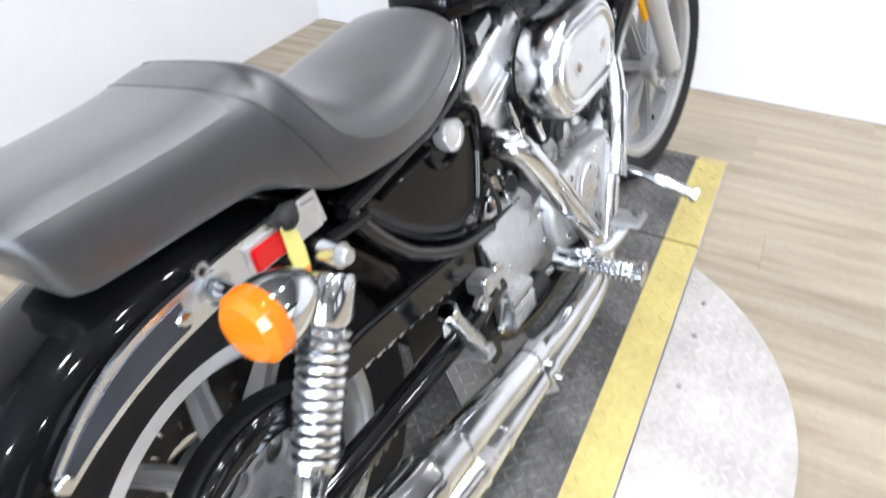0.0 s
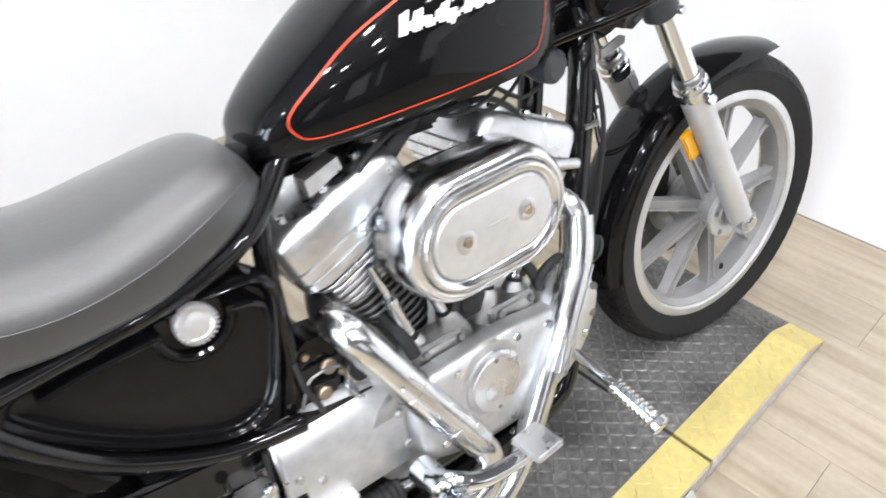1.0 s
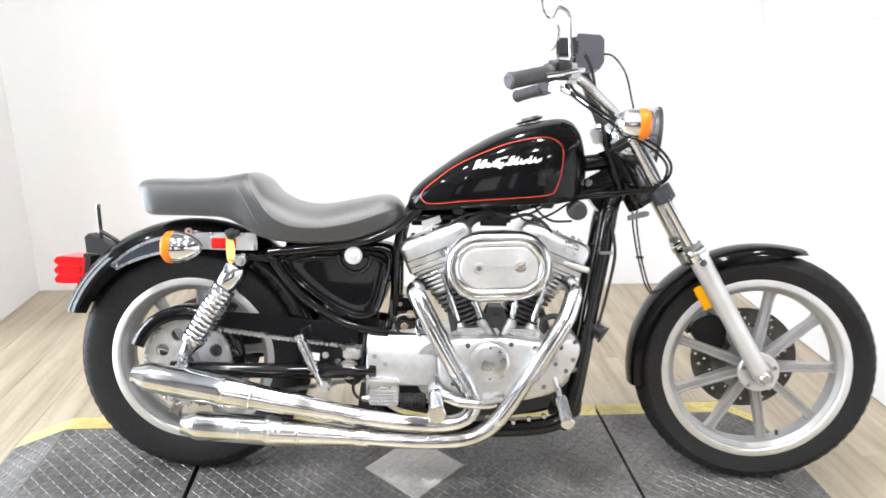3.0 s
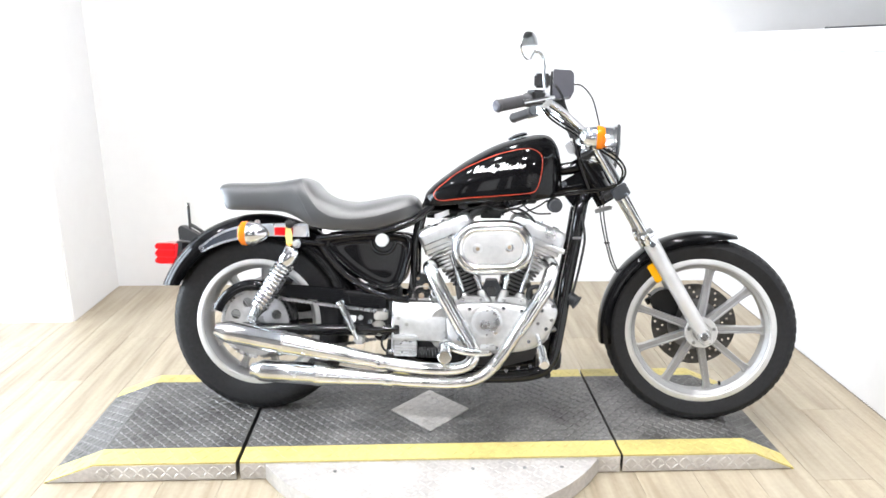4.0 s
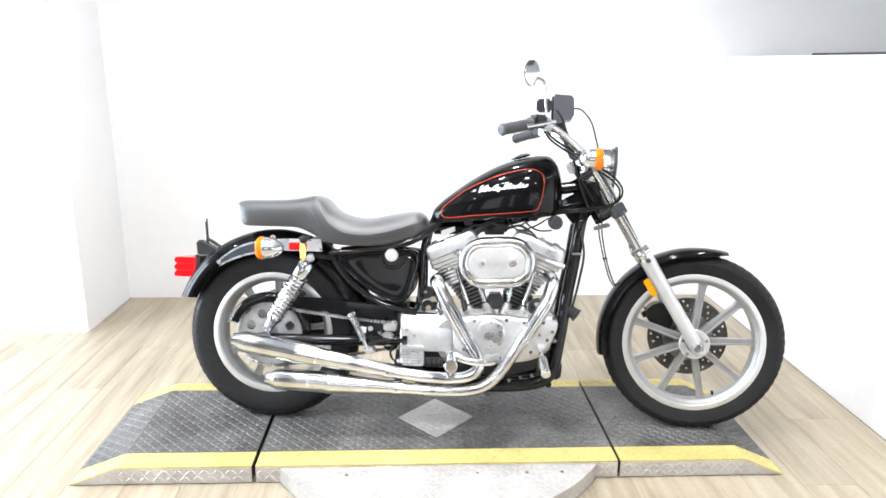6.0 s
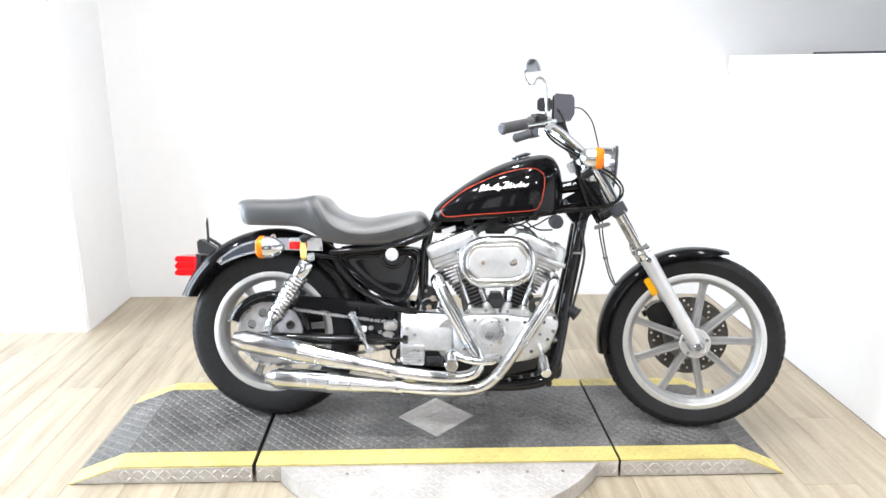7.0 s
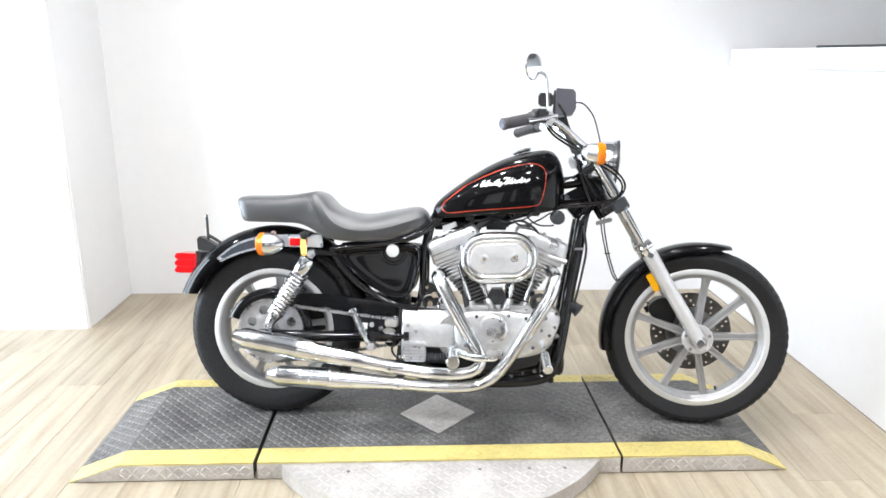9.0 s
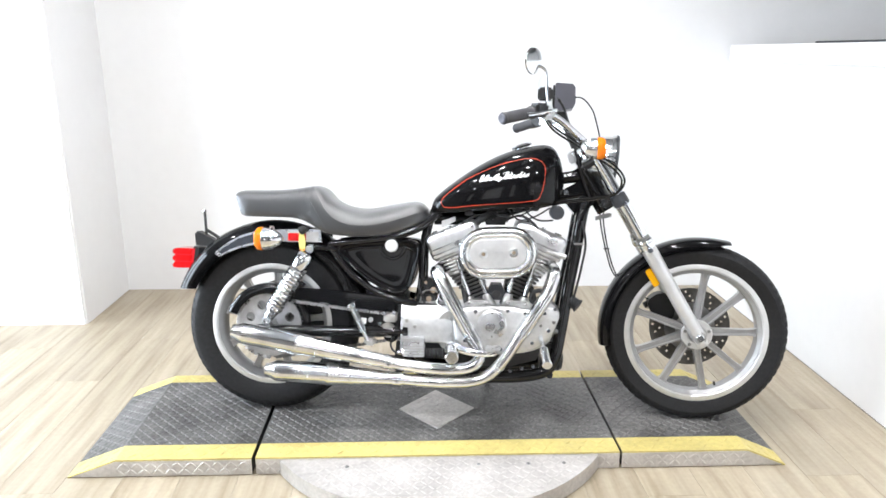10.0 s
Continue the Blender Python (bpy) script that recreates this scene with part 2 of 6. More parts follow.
def lathe(profile, at=(0, 0, 0), axis=(0, 1, 0), seg=48, bm=None, closed=False):
    """Turn (distance along the axis, radius) pairs round the axis at a place."""
    bm = bm or bmesh.new()
    m = Matrix.Translation(at) @ Vector(axis).to_track_quat("Z", "X").to_matrix().to_4x4()
    rings = []
    for k in range(seg):
        a = 2 * math.pi * k / seg
        rings.append([m @ Vector((r * math.cos(a), r * math.sin(a), h)) for h, r in profile])
    rings.append(rings[0])
    vs = [[bm.verts.new(p) for p in r] for r in rings[:-1]]
    vs.append(vs[0])
    c = len(profile)
    for a, b in zip(vs, vs[1:]):
        for i in range(c if closed else c - 1):
            bm.faces.new((a[i], a[(i + 1) % c], b[(i + 1) % c], b[i]))
    bmesh.ops.remove_doubles(bm, verts=bm.verts, dist=1e-6)
    return bm


def bevelled(bm, width, segs=2):
    if width:
        sharp = [e for e in bm.edges if len(e.link_faces) == 2 and e.calc_face_angle(0) > 0.5]
        bmesh.ops.bevel(bm, geom=sharp, offset=width, segments=segs, affect="EDGES", clamp_overlap=True)
    return bm


def box(size, at=(0, 0, 0), turn=None, bevel=0.003, segs=2):
    bm = bmesh.new()
    bmesh.ops.create_cube(bm, size=1)
    for v in bm.verts:
        v.co = Vector([a * b for a, b in zip(v.co, size)])
    bevelled(bm, bevel, segs)
    m = Matrix.Translation(at) @ (turn if turn is not None else Matrix())
    bmesh.ops.transform(bm, matrix=m, verts=bm.verts)
    return bm


def slab(outline, y0, y1, bevel=0.004, segs=2, bm=None):
    """An outline in the x-z plane, given depth from y0 to y1."""
    b = bmesh.new()
    skin(b, [[(x, y0, z) for x, z in outline], [(x, y1, z) for x, z in outline]])
    bevelled(b, bevel, segs)
    if bm is None:
        return b
    join(bm, b)
    return bm


def join(bm, other):
    me = bpy.data.meshes.new("join")
    other.to_mesh(me)
    other.free()
    bm.from_mesh(me)
    bpy.data.meshes.remove(me)
    return bm


def bolt(at, axis=(0, -1, 0), r=0.007, h=0.006, bm=None):
    """A hexagon or round head."""
    return lathe([(0, 0), (0, r), (h * 0.7, r), (h, r * 0.8), (h, 0)], at, axis, 10, bm)


# ---- the room ----
def wall(name, x0, x1, y0, y1, z0, z1, mat, label, bevel=0.006):
    bm = box((x1 - x0, y1 - y0, z1 - z0), ((x0 + x1) / 2, (y0 + y1) / 2, (z0 + z1) / 2), bevel=bevel)
    return tagged(part(name, bm, mat, smooth=30), label, "wall", kind="structure")


LEDGE = 1.31        # height of the low partition
wall("wall_north", LEFT - 0.12, 4.6, BACK, BACK + 0.12, FLOOR - 0.05, CEILING, WALL, "plain white painted wall behind the motorcycle")
wall("wall_pillar", -3.2, LEFT, PILLAR, BACK + 0.12, FLOOR - 0.05, CEILING, WALL, "white painted wall that juts forward in a corner", 0.01)
wall("wall_east", RIGHT, RIGHT + 0.12, -5.0, BACK + 0.03, FLOOR - 0.05, LEDGE - 0.086, WALL, "white painted low partition with a ledge on top", 0)
part("ledge", box((0.156, 6.49, 0.086), (RIGHT + 0.060, -1.742, LEDGE - 0.043), bevel=0.003), WALL, bpy.data.objects["wall_east"], "white flat ledge")
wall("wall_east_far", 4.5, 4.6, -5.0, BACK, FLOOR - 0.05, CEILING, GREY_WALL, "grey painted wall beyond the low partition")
# unseen side wall with two tall street windows, grey to set off their reflections
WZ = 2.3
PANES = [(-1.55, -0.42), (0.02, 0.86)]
wall("wall_west", -3.3, -3.2, PANES[1][1], PILLAR + 0.3, FLOOR - 0.05, CEILING, SIDE_WALL, "unseen side wall, grey for contrast in reflections", 0)
wall("wall_west_pier", -3.3, -3.2, PANES[0][1], PANES[1][0], FLOOR - 0.05, CEILING, SIDE_WALL, "unseen pier between two windows, grey for contrast in reflections", 0)
wall("wall_west_far", -3.3, -3.2, -5.0, PANES[0][0], FLOOR - 0.05, CEILING, SIDE_WALL, "unseen wall beside the window, grey for contrast in reflections", 0)
for n, (y0, y1) in enumerate(PANES):
    wall("wall_west_lintel", -3.3, -3.2, y0, y1, WZ, CEILING, SIDE_WALL, "unseen wall over the window, grey for contrast in reflections", 0)
    bm = bmesh.new()
    for size, at in (((0.06, 0.05, WZ - FLOOR), (-3.25, y0 + 0.025, (WZ + FLOOR) / 2)), ((0.06, 0.05, WZ - FLOOR), (-3.25, y1 - 0.025, (WZ + FLOOR) / 2)), ((0.06, y1 - y0 - 0.1, 0.05), (-3.25, (y0 + y1) / 2, WZ - 0.025)), ((0.06, y1 - y0 - 0.1, 0.08), (-3.25, (y0 + y1) / 2, FLOOR + 0.04))):
        join(bm, box(size, at))
    tagged(part("window_%d" % (n + 1), bm, PLASTIC), "tall street window with a dark frame", "window", kind="structure")
tagged(part("backdrop", box((0.02, 3.2, 3.0), (-3.6, -0.35, 1.2), bevel=0), DAYLIGHT), "plain pale daylight outside the window", "backdrop", kind="structure")
# unseen wall facing the platform, dark, with shop windows added for the bike's reflections
BAYS, SILL, HEAD = [(-2.7, -2.1), (-1.2, -0.05), (0.30, 0.62), (1.75, 3.3)], 0.75, 2.25
wall("wall_south", -3.3, 4.6, -5.1, -5.0, FLOOR - 0.05, SILL, DARK_WALL, "unseen charcoal wall facing the platform, dark for reflections", 0)
wall("wall_south_lintel", -3.3, 4.6, -5.1, -5.0, HEAD, CEILING, DARK_WALL, "unseen charcoal wall over the shop windows, dark for reflections", 0)
for x0, x1 in zip([-3.3] + [b[1] for b in BAYS], [b[0] for b in BAYS] + [4.6]):
    wall("wall_south_pier", x0, x1, -5.1, -5.0, SILL, HEAD, DARK_WALL, "unseen charcoal pier between shop windows, dark for reflections", 0)
for n, (x0, x1) in enumerate(BAYS):
    bm = bmesh.new()
    for size, at in (((0.05, 0.06, HEAD - SILL), (x0 + 0.025, -5.05, (HEAD + SILL) / 2)), ((0.05, 0.06, HEAD - SILL), (x1 - 0.025, -5.05, (HEAD + SILL) / 2)), ((x1 - x0 - 0.1, 0.06, 0.05), ((x0 + x1) / 2, -5.05, HEAD - 0.025)), ((x1 - x0 - 0.1, 0.06, 0.05), ((x0 + x1) / 2, -5.05, SILL + 0.025))):
        join(bm, box(size, at))
    tagged(part("window_%d" % (n + 3), bm, PLASTIC), "unseen shop window with a dark frame, added for reflections", "window", kind="structure")
tagged(part("backdrop", box((8.2, 0.02, 2.2), (0.65, -5.5, 1.6), bevel=0), SOUTH_GLOW), "unseen glowing panel outside the shop windows, added for reflections", "backdrop", kind="structure")
tagged(part("ceiling", box((8.0, 6.9, 0.1), (0.65, -1.68, CEILING + 0.05), bevel=0), CEILING_PAINT), "flat grey ceiling with round downlights", "ceiling", kind="structure")
tagged(part("floor", box((8.0, 6.9, 0.05), (0.65, -1.68, FLOOR - 0.034), bevel=0), GAP), "wood-look vinyl plank floor in light oak", "floor", kind="structure")
strip = part("ledge_strip", box((0.02, 0.90, 0.012), (RIGHT + 0.10, 0.42, LEDGE + 0.006), bevel=0.003), PLASTIC)
tagged(strip, "thin dark strip lying on the white ledge", "strip")

JOINT = material("dark_joint", (0.22, 0.20, 0.18), 0.8, vary=0.15)
tagged(part("trim", box((0.003, 6.4, 0.003), (RIGHT - 0.0015, -1.7, FLOOR + 0.0015), bevel=0), JOINT, smooth=0), "thin dark joint at the foot of the partition", "trim", kind="structure")

for x, y in LAMPS:
    lamp = part("downlight", lathe([(0, 0.08), (-0.012, 0.085), (-0.018, 0.1), (-0.01, 0.112), (0, 0.115)], (x, y, CEILING), (0, 0, 1), 32), WALL)
    tagged(lamp, "round white recessed downlight, with the front row added as fill", "ceiling light", "downlights in the ceiling")
    part("diffuser", lathe([(0, 0), (0, 0.08)], (x, y, CEILING - 0.006), (0, 0, 1), 32), GLOW, lamp)


# ---- the platform ----
def lozenges(regions, length, pitch, height, inside=lambda x, y: True):
    """Raised lozenges of tread plate on (x0, x1, y0, y1, frame of the plane) regions, turned by turns."""
    verts, faces = [], []
    for x0, x1, y0, y1, m in regions:
        nx, ny = int((x1 - x0) / pitch), int((y1 - y0) / pitch)
        for i in range(nx):
            for j in range(ny):
                cx, cy = x0 + (i + 0.5) * (x1 - x0) / nx, y0 + (j + 0.5) * (y1 - y0) / ny
                if not inside(cx, cy):
                    continue
                a = radians(45 if (i + j) % 2 else -45)
                ca, sa, w = math.cos(a), math.sin(a), length * 0.13
                k = len(verts)
                for u, v, h in ((-length / 2, 0, 0), (0, -w, 0), (length / 2, 0, 0), (0, w, 0), (-length * 0.28, 0, height), (length * 0.28, 0, height)):
                    verts.append(m @ Vector((cx + u * ca - v * sa, cy + u * sa + v * ca, h)))
                faces += [(k, k + 1, k + 4), (k + 1, k + 5, k + 4), (k + 1, k + 2, k + 5), (k + 2, k + 3, k + 5), (k + 3, k + 4, k + 5), (k + 3, k, k + 4)]
    me = bpy.data.meshes.new("tread")
    me.from_pydata(verts, [], faces)
    bm = bmesh.new()
    bm.from_mesh(me)
    bpy.data.meshes.remove(me)
    return bm


FRONT_Y, BACK_Y = -0.358, 0.252
STRIP_F, STRIP_B = 0.085, 0.062


def platform_section(x0, x1, ramp, label):
    """A plate with painted edges and an upright skirt; ramp: -1 or 1 slopes down at that end, 0 is flat."""
    base = part("platform_base", box((x1 - x0 - 0.004, BACK_Y - FRONT_Y - 0.008, 0.05), ((x0 + x1) / 2, (FRONT_Y + BACK_Y) / 2, -0.034), bevel=0.002), SATIN)
    tagged(base, label, "platform section", "sections of the platform")
    ends = []
    end_x = x0 - 0.158 if ramp < 0 else x1 + 0.136
    fold = x0 if ramp < 0 else x1
    run = abs(end_x - fold)
    slope = math.atan2(-FLOOR - 0.003, run)

    def sheet(y0, y1, lift, mat, name, name_label, length, pitch, tread):
        xs = [(x0, 0.0), (x1, 0.0)]
        if ramp < 0:
            xs = [(end_x, FLOOR + 0.003)] + xs
        if ramp > 0:
            xs = xs + [(end_x, FLOOR + 0.003)]
        bm = bmesh.new()
        skin(bm, [[(x, y0, z + lift), (x, y1, z + lift), (x, y1, z + lift - 0.006), (x, y0, z + lift - 0.006)] for x, z in xs])
        ob = part(name, bm, mat, base, name_label, smooth=20)
        regions = [(x0 + 0.004, x1 - 0.004, y0 + 0.003, y1 - 0.003, Matrix.Translation((0, 0, lift)))]
        if ramp:
            tilt = Matrix.Translation((fold, 0, lift)) @ Matrix.Rotation(slope if ramp > 0 else -slope, 4, "Y")
            far = math.hypot(run, FLOOR)
            regions.append((0.006, far - 0.01, y0 + 0.003, y1 - 0.003, tilt) if ramp > 0 else (-far + 0.01, -0.006, y0 + 0.003, y1 - 0.003, tilt))
        tagged(part("tread_pattern", lozenges(regions, length, pitch, 0.0022), tread, ob, smooth=0), kind="stuff")
        return ob

    sheet(FRONT_Y + STRIP_F, BACK_Y - STRIP_B, 0.0, PLATE, "tread_plate", "dark worn steel tread plate", 0.027, 0.0205, PLATE_TOP)
    sheet(FRONT_Y, FRONT_Y + STRIP_F, 0.0, YELLOW, "yellow_edge", "yellow painted edge", 0.031, 0.028, YELLOW)
    sheet(BACK_Y - STRIP_B, BACK_Y, 0.0, YELLOW, "yellow_edge", "yellow painted edge", 0.031, 0.028, YELLOW)
    for y, side in ((FRONT_Y, -1), (BACK_Y, 1)):
        low, high = FLOOR + 0.004, -0.006
        out = [(x0, low), (x1, low), (x1, high), (x0, high)]
        if ramp < 0:
            out = [(end_x + 0.012, low), (x1, low), (x1, high), (x0, high)]
        if ramp > 0:
            out = [(x0, low), (end_x - 0.012, low), (x1, high), (x0, high)]
        skirt = part("skirt", slab(out, y - 0.002 * side, y + 0.002 * side, 0), SILVER_PLATE, base, "bright aluminium tread plate skirt", smooth=0)
        m = Matrix.Translation((0, y + 0.002 * side, 0)) @ Matrix.Rotation(radians(90 if side < 0 else -90), 4, "X")
        lo, hi = (low, high) if side < 0 else (-high, -low)
        tagged(part("tread_pattern", lozenges([(x0 + 0.003, x1 - 0.003, lo + 0.004, hi - 0.004, m)], 0.029, 0.0210, 0.002), SILVER_TOP, skirt, smooth=0), kind="stuff")
    return base


platform_section(-0.446, -0.013, -1, "dark tread-plate platform end with yellow edges and a short ramp")
platform_section(0.0, 1.192, 0, "dark tread-plate platform middle with yellow edges and bright skirt")
platform_section(1.201, 1.622, 1, "dark tread-plate platform end with yellow edges, sloping to the floor")

# the round step in front of the middle section
arc = [(0.6 + 0.622 * math.cos(a), -0.022 + 0.622 * math.sin(a)) for a in np.linspace(radians(180 + 33.2), radians(360 - 33.2), 48)]
bm = bmesh.new()
skin(bm, [[(x, y, -0.006) for x, y in arc], [(x, y, FLOOR + 0.003) for x, y in arc]])
for v in bm.verts:
    v.co.y = min(v.co.y, FRONT_Y - 0.004)
step = part("round_step", bevelled(bm, 0.003), SILVER_PLATE)
tagged(step, "half-round bright aluminium tread-plate step on the floor", "step")
tagged(part("tread_pattern", lozenges([(0, 1.2, -0.64, -0.366, Matrix.Translation((0, 0, -0.006)))], 0.028, 0.023, 0.0011,
            lambda x, y: (x - 0.6) ** 2 + (y + 0.022) ** 2 < 0.605 ** 2), SILVER_TOP, step, smooth=0), kind="stuff")
for x in (0.30, 0.72, 0.88, 0.995, 0.52):
    part("screw", bolt((x, -0.41 if x not in (0.52,) else -0.6, -0.006), (0, 0, 1), 0.006, 0.003), STEEL, step)

# the bright diamond set into the middle plate
bm = bmesh.new()
out = [(0.596 - 0.137, -0.056), (0.596, -0.056 - 0.143), (0.596 + 0.137, -0.056), (0.596, -0.056 + 0.143)]
skin(bm, [[(x, y, 0.0) for x, y in out], [(x, y, 0.005) for x, y in out]])
diamond = tagged(part("diamond_plate", bevelled(bm, 0.001, 1), SILVER_PLATE, smooth=0), "bright diamond-shaped tread plate on the platform", "metal plate")
tagged(part("tread_pattern", lozenges([(0.45, 0.75, -0.2, 0.09, Matrix.Translation((0, 0, 0.005)))], 0.026, 0.022, 0.0018,
            lambda x, y: abs(x - 0.596) / 0.122 + abs(y + 0.056) / 0.128 < 1), SILVER_TOP, diamond, smooth=0), kind="stuff")

# ---- the motorcycle ----
LEAN, HEADING, STEER, RAKE = 12.0, -5.3, 6.0, 31.0
bike = new("motorcycle")
bike.matrix_basis = Matrix.Translation((0, 0, 0.0025)) @ pose(0, 0, 0, 0, 0, HEADING) @ pose(0, 0, 0, -LEAN)
tagged(bike, "black cruiser motorcycle with chrome V-twin leaning on its stand", "motorcycle")
FORK = Vector((-math.sin(radians(RAKE)), 0, math.cos(radians(RAKE))))
AXIS = Vector((1.64, 0, 0))
TURNED = Matrix.Translation(AXIS) @ Matrix.Rotation(radians(-STEER), 4, FORK) @ Matrix.Translation(-AXIS)
FRONT, REAR = Vector((1.515, 0, 0.3125)), Vector((0.0, 0, 0.309))
FRONT_R, REAR_R = 0.3145, 0.313


def fork_at(z, y=0.0, ahead=0.0):
    """A place on the fork's line at a height."""
    return Vector((FRONT.x - (z - FRONT.z) * math.tan(radians(RAKE)) + ahead, y, z))


def wheel(name, c, tyre_r, rim_r, half, tyre_half, hub_r, hub_half, matrix, label):
    prof = [(-half + 0.003, rim_r - 0.0240), (-half + 0.011, rim_r - 0.012), (-half + 0.016, rim_r - 0.018), (0, rim_r - 0.022), (half - 0.016, rim_r - 0.018), (half - 0.011, rim_r - 0.012), (half - 0.003, rim_r - 0.0240),
            (half * 0.80, rim_r - 0.029), (half * 0.62, rim_r - 0.036), (0, rim_r - 0.039), (-half * 0.62, rim_r - 0.036), (-half * 0.80, rim_r - 0.029)]
    rim = part(name, lathe(prof, c, (0, 1, 0), 96, closed=True), WHEEL, bike, label, matrix=matrix)
    for s in (-1, 1):
        part("rim_lip", lathe([(s * (half - 0.001), rim_r - 0.0225), (s * (half + 0.003), rim_r - 0.019), (s * (half + 0.003), rim_r - 0.006), (s * half, rim_r), (s * (half - 0.010), rim_r), (s * (half - 0.010), rim_r - 0.0225)], c, (0, 1, 0), 96, closed=True), RIM, rim, "bright machined rim lip")
    hub = [(-hub_half, 0.012), (-hub_half, hub_r * 0.7), (-hub_half + 0.012, hub_r * 0.95), (-half * 0.4, hub_r), (half * 0.4, hub_r), (hub_half - 0.012, hub_r * 0.95), (hub_half, hub_r * 0.7), (hub_half, 0.012)]
    part("hub", lathe(hub, c, (0, 1, 0), 40), WHEEL, rim, "silver painted hub")
    spoke = None
    a0 = radians(81.5 if matrix else 87)
    for k in range(9):
        a = a0 + 2 * math.pi * k / 9
        if spoke is None:
            rings = []
            for r, w, d in ((hub_r * 0.8, 0.016, 0.020), (hub_r * 1.3, 0.0125, 0.017), (rim_r * 0.6, 0.0108, 0.014), (rim_r - 0.065, 0.0105, 0.012), (rim_r - 0.045, 0.0125, 0.012), (rim_r - 0.036, 0.018, 0.013)):
                rings.append([(r, -d, w), (r, -d, w * 0.60), (r, -d * 0.62, w * 0.48), (r, -d * 0.62, -w * 0.48), (r, -d, -w * 0.60), (r, -d, -w), (r, d, -w), (r, d, -w * 0.60), (r, d * 0.62, -w * 0.48), (r, d * 0.62, w * 0.48), (r, d, w * 0.60), (r, d, w)])
            bm = skin(bmesh.new(), rings)
            spoke = part("spoke", bm, WHEEL, rim, matrix=Matrix.Translation(c) @ Matrix.Rotation(-a, 4, "Y"))
        else:
            s = spoke.copy()
            scene.collection.objects.link(s)
            s.matrix_basis = Matrix.Translation(c) @ Matrix.Rotation(-a, 4, "Y")
    bead = rim_r - 0.004
    h = tyre_r - bead
    tp = [(-half + 0.002, bead - 0.004), (-half - 0.004, bead + 0.006)]
    for k in range(13):
        t = radians(-78 + 13 * k)
        tp.append((tyre_half * math.sin(t) * (1 if abs(t) < 1.2 else 1), bead + h * 0.42 + h * 0.58 * math.cos(t) ** 0.8))
    tp += [(half + 0.004, bead + 0.006), (half - 0.002, bead - 0.004)]
    tyre = part("tyre", lathe(tp, c, (0, 1, 0), 120), TYRE, rim, "black rubber tyre")
    # tread: thin raised blocks in slanting rows
    bm = bmesh.new()
    rows = 64
    for k in range(rows):
        for y0, y1, skew in ((-0.945, -0.80, -1), (-0.74, -0.42, 1), (-0.36, -0.05, -1), (0.05, 0.36, 1), (0.42, 0.74, -1), (0.80, 0.945, 1)):
            def at(u, da, lift):
                t = math.asin(u)
                r = bead + h * 0.42 + h * 0.58 * math.cos(t) ** 0.8 + lift
                a = 2 * math.pi * (k + da) / rows
                return (c.x + r * math.cos(a), tyre_half * u, c.z + r * math.sin(a))
            q = [(y0, 0.08 + 0.25 * (skew > 0)), (y1, 0.08 + 0.25 * (skew < 0)), (y1, 0.62 + 0.25 * (skew < 0)), (y0, 0.62 + 0.25 * (skew > 0))]
            lo, hi = [bm.verts.new(at(u, d, -0.002)) for u, d in q], [bm.verts.new(at(u, d, 0.0018)) for u, d in q]
            bm.faces.new(hi)
            for i in range(4):
                bm.faces.new((lo[i], lo[(i + 1) % 4], hi[(i + 1) % 4], hi[i]))
    tagged(part("tread_pattern", bm, TYRE, rim, smooth=0), kind="stuff")
    return rim


front_wheel = wheel("front_wheel", FRONT, FRONT_R, 0.2485, 0.036, 0.05, 0.036, 0.062, TURNED, "nine-spoke cast silver front wheel")
rear_wheel = wheel("rear_wheel", REAR, REAR_R, 0.222, 0.048, 0.065, 0.05, 0.075, None, "nine-spoke cast silver rear wheel")


def perforated_disc(c, y, r0, r1, parent, mat, holes, name, label, matrix=None):
    """A flat ring with rows of holes right through it."""
    bm = bmesh.new()
    n, rows = 108, 7
    grid = [[[bm.verts.new((c.x + r * math.cos(2 * math.pi * k / n), yy, c.z + r * math.sin(2 * math.pi * k / n))) for k in range(n)] for r in np.linspace(r0, r1, rows + 1)] for yy in (y - 0.003, y + 0.003)]
    for i in range(rows):
        for k in range(n):
            if (i, k % 12) in holes:
                for a, b, e, f in (((i, k), (i + 1, k), 0, 1), ((i, k + 1), (i + 1, k + 1), 0, 1), ((i, k), (i, k + 1), 0, 1), ((i + 1, k), (i + 1, k + 1), 0, 1)):
                    v = [grid[0][a[0]][a[1] % n], grid[0][b[0]][b[1] % n], grid[1][b[0]][b[1] % n], grid[1][a[0]][a[1] % n]]
                    bm.faces.new(v)
                continue
            for g in grid:
                bm.faces.new((g[i][k], g[i + 1][k], g[i + 1][(k + 1) % n], g[i][(k + 1) % n]))
    for i in (0, rows):
        for k in range(n):
            bm.faces.new((grid[0][i][k], grid[0][i][(k + 1) % n], grid[1][i][(k + 1) % n], grid[1][i][k]))
    return part(name, bm, mat, parent, label, smooth=0, matrix=matrix)


DISC = material("dark_brake_disc", (0.095, 0.09, 0.082), 0.55, 0.3, vary=0.2, stain=0.3, stain_scale=15)
perforated_disc(FRONT, 0.075, 0.085, 0.143, front_wheel, DISC, {(1, 1), (3, 3), (5, 5), (2, 7), (4, 9)}, "brake_disc", "dark drilled brake disc")
part("disc_carrier", lathe([(0.070, 0.03), (0.070, 0.09), (0.078, 0.09), (0.078, 0.03)], FRONT, (0, 1, 0), 40), STEEL, front_wheel)
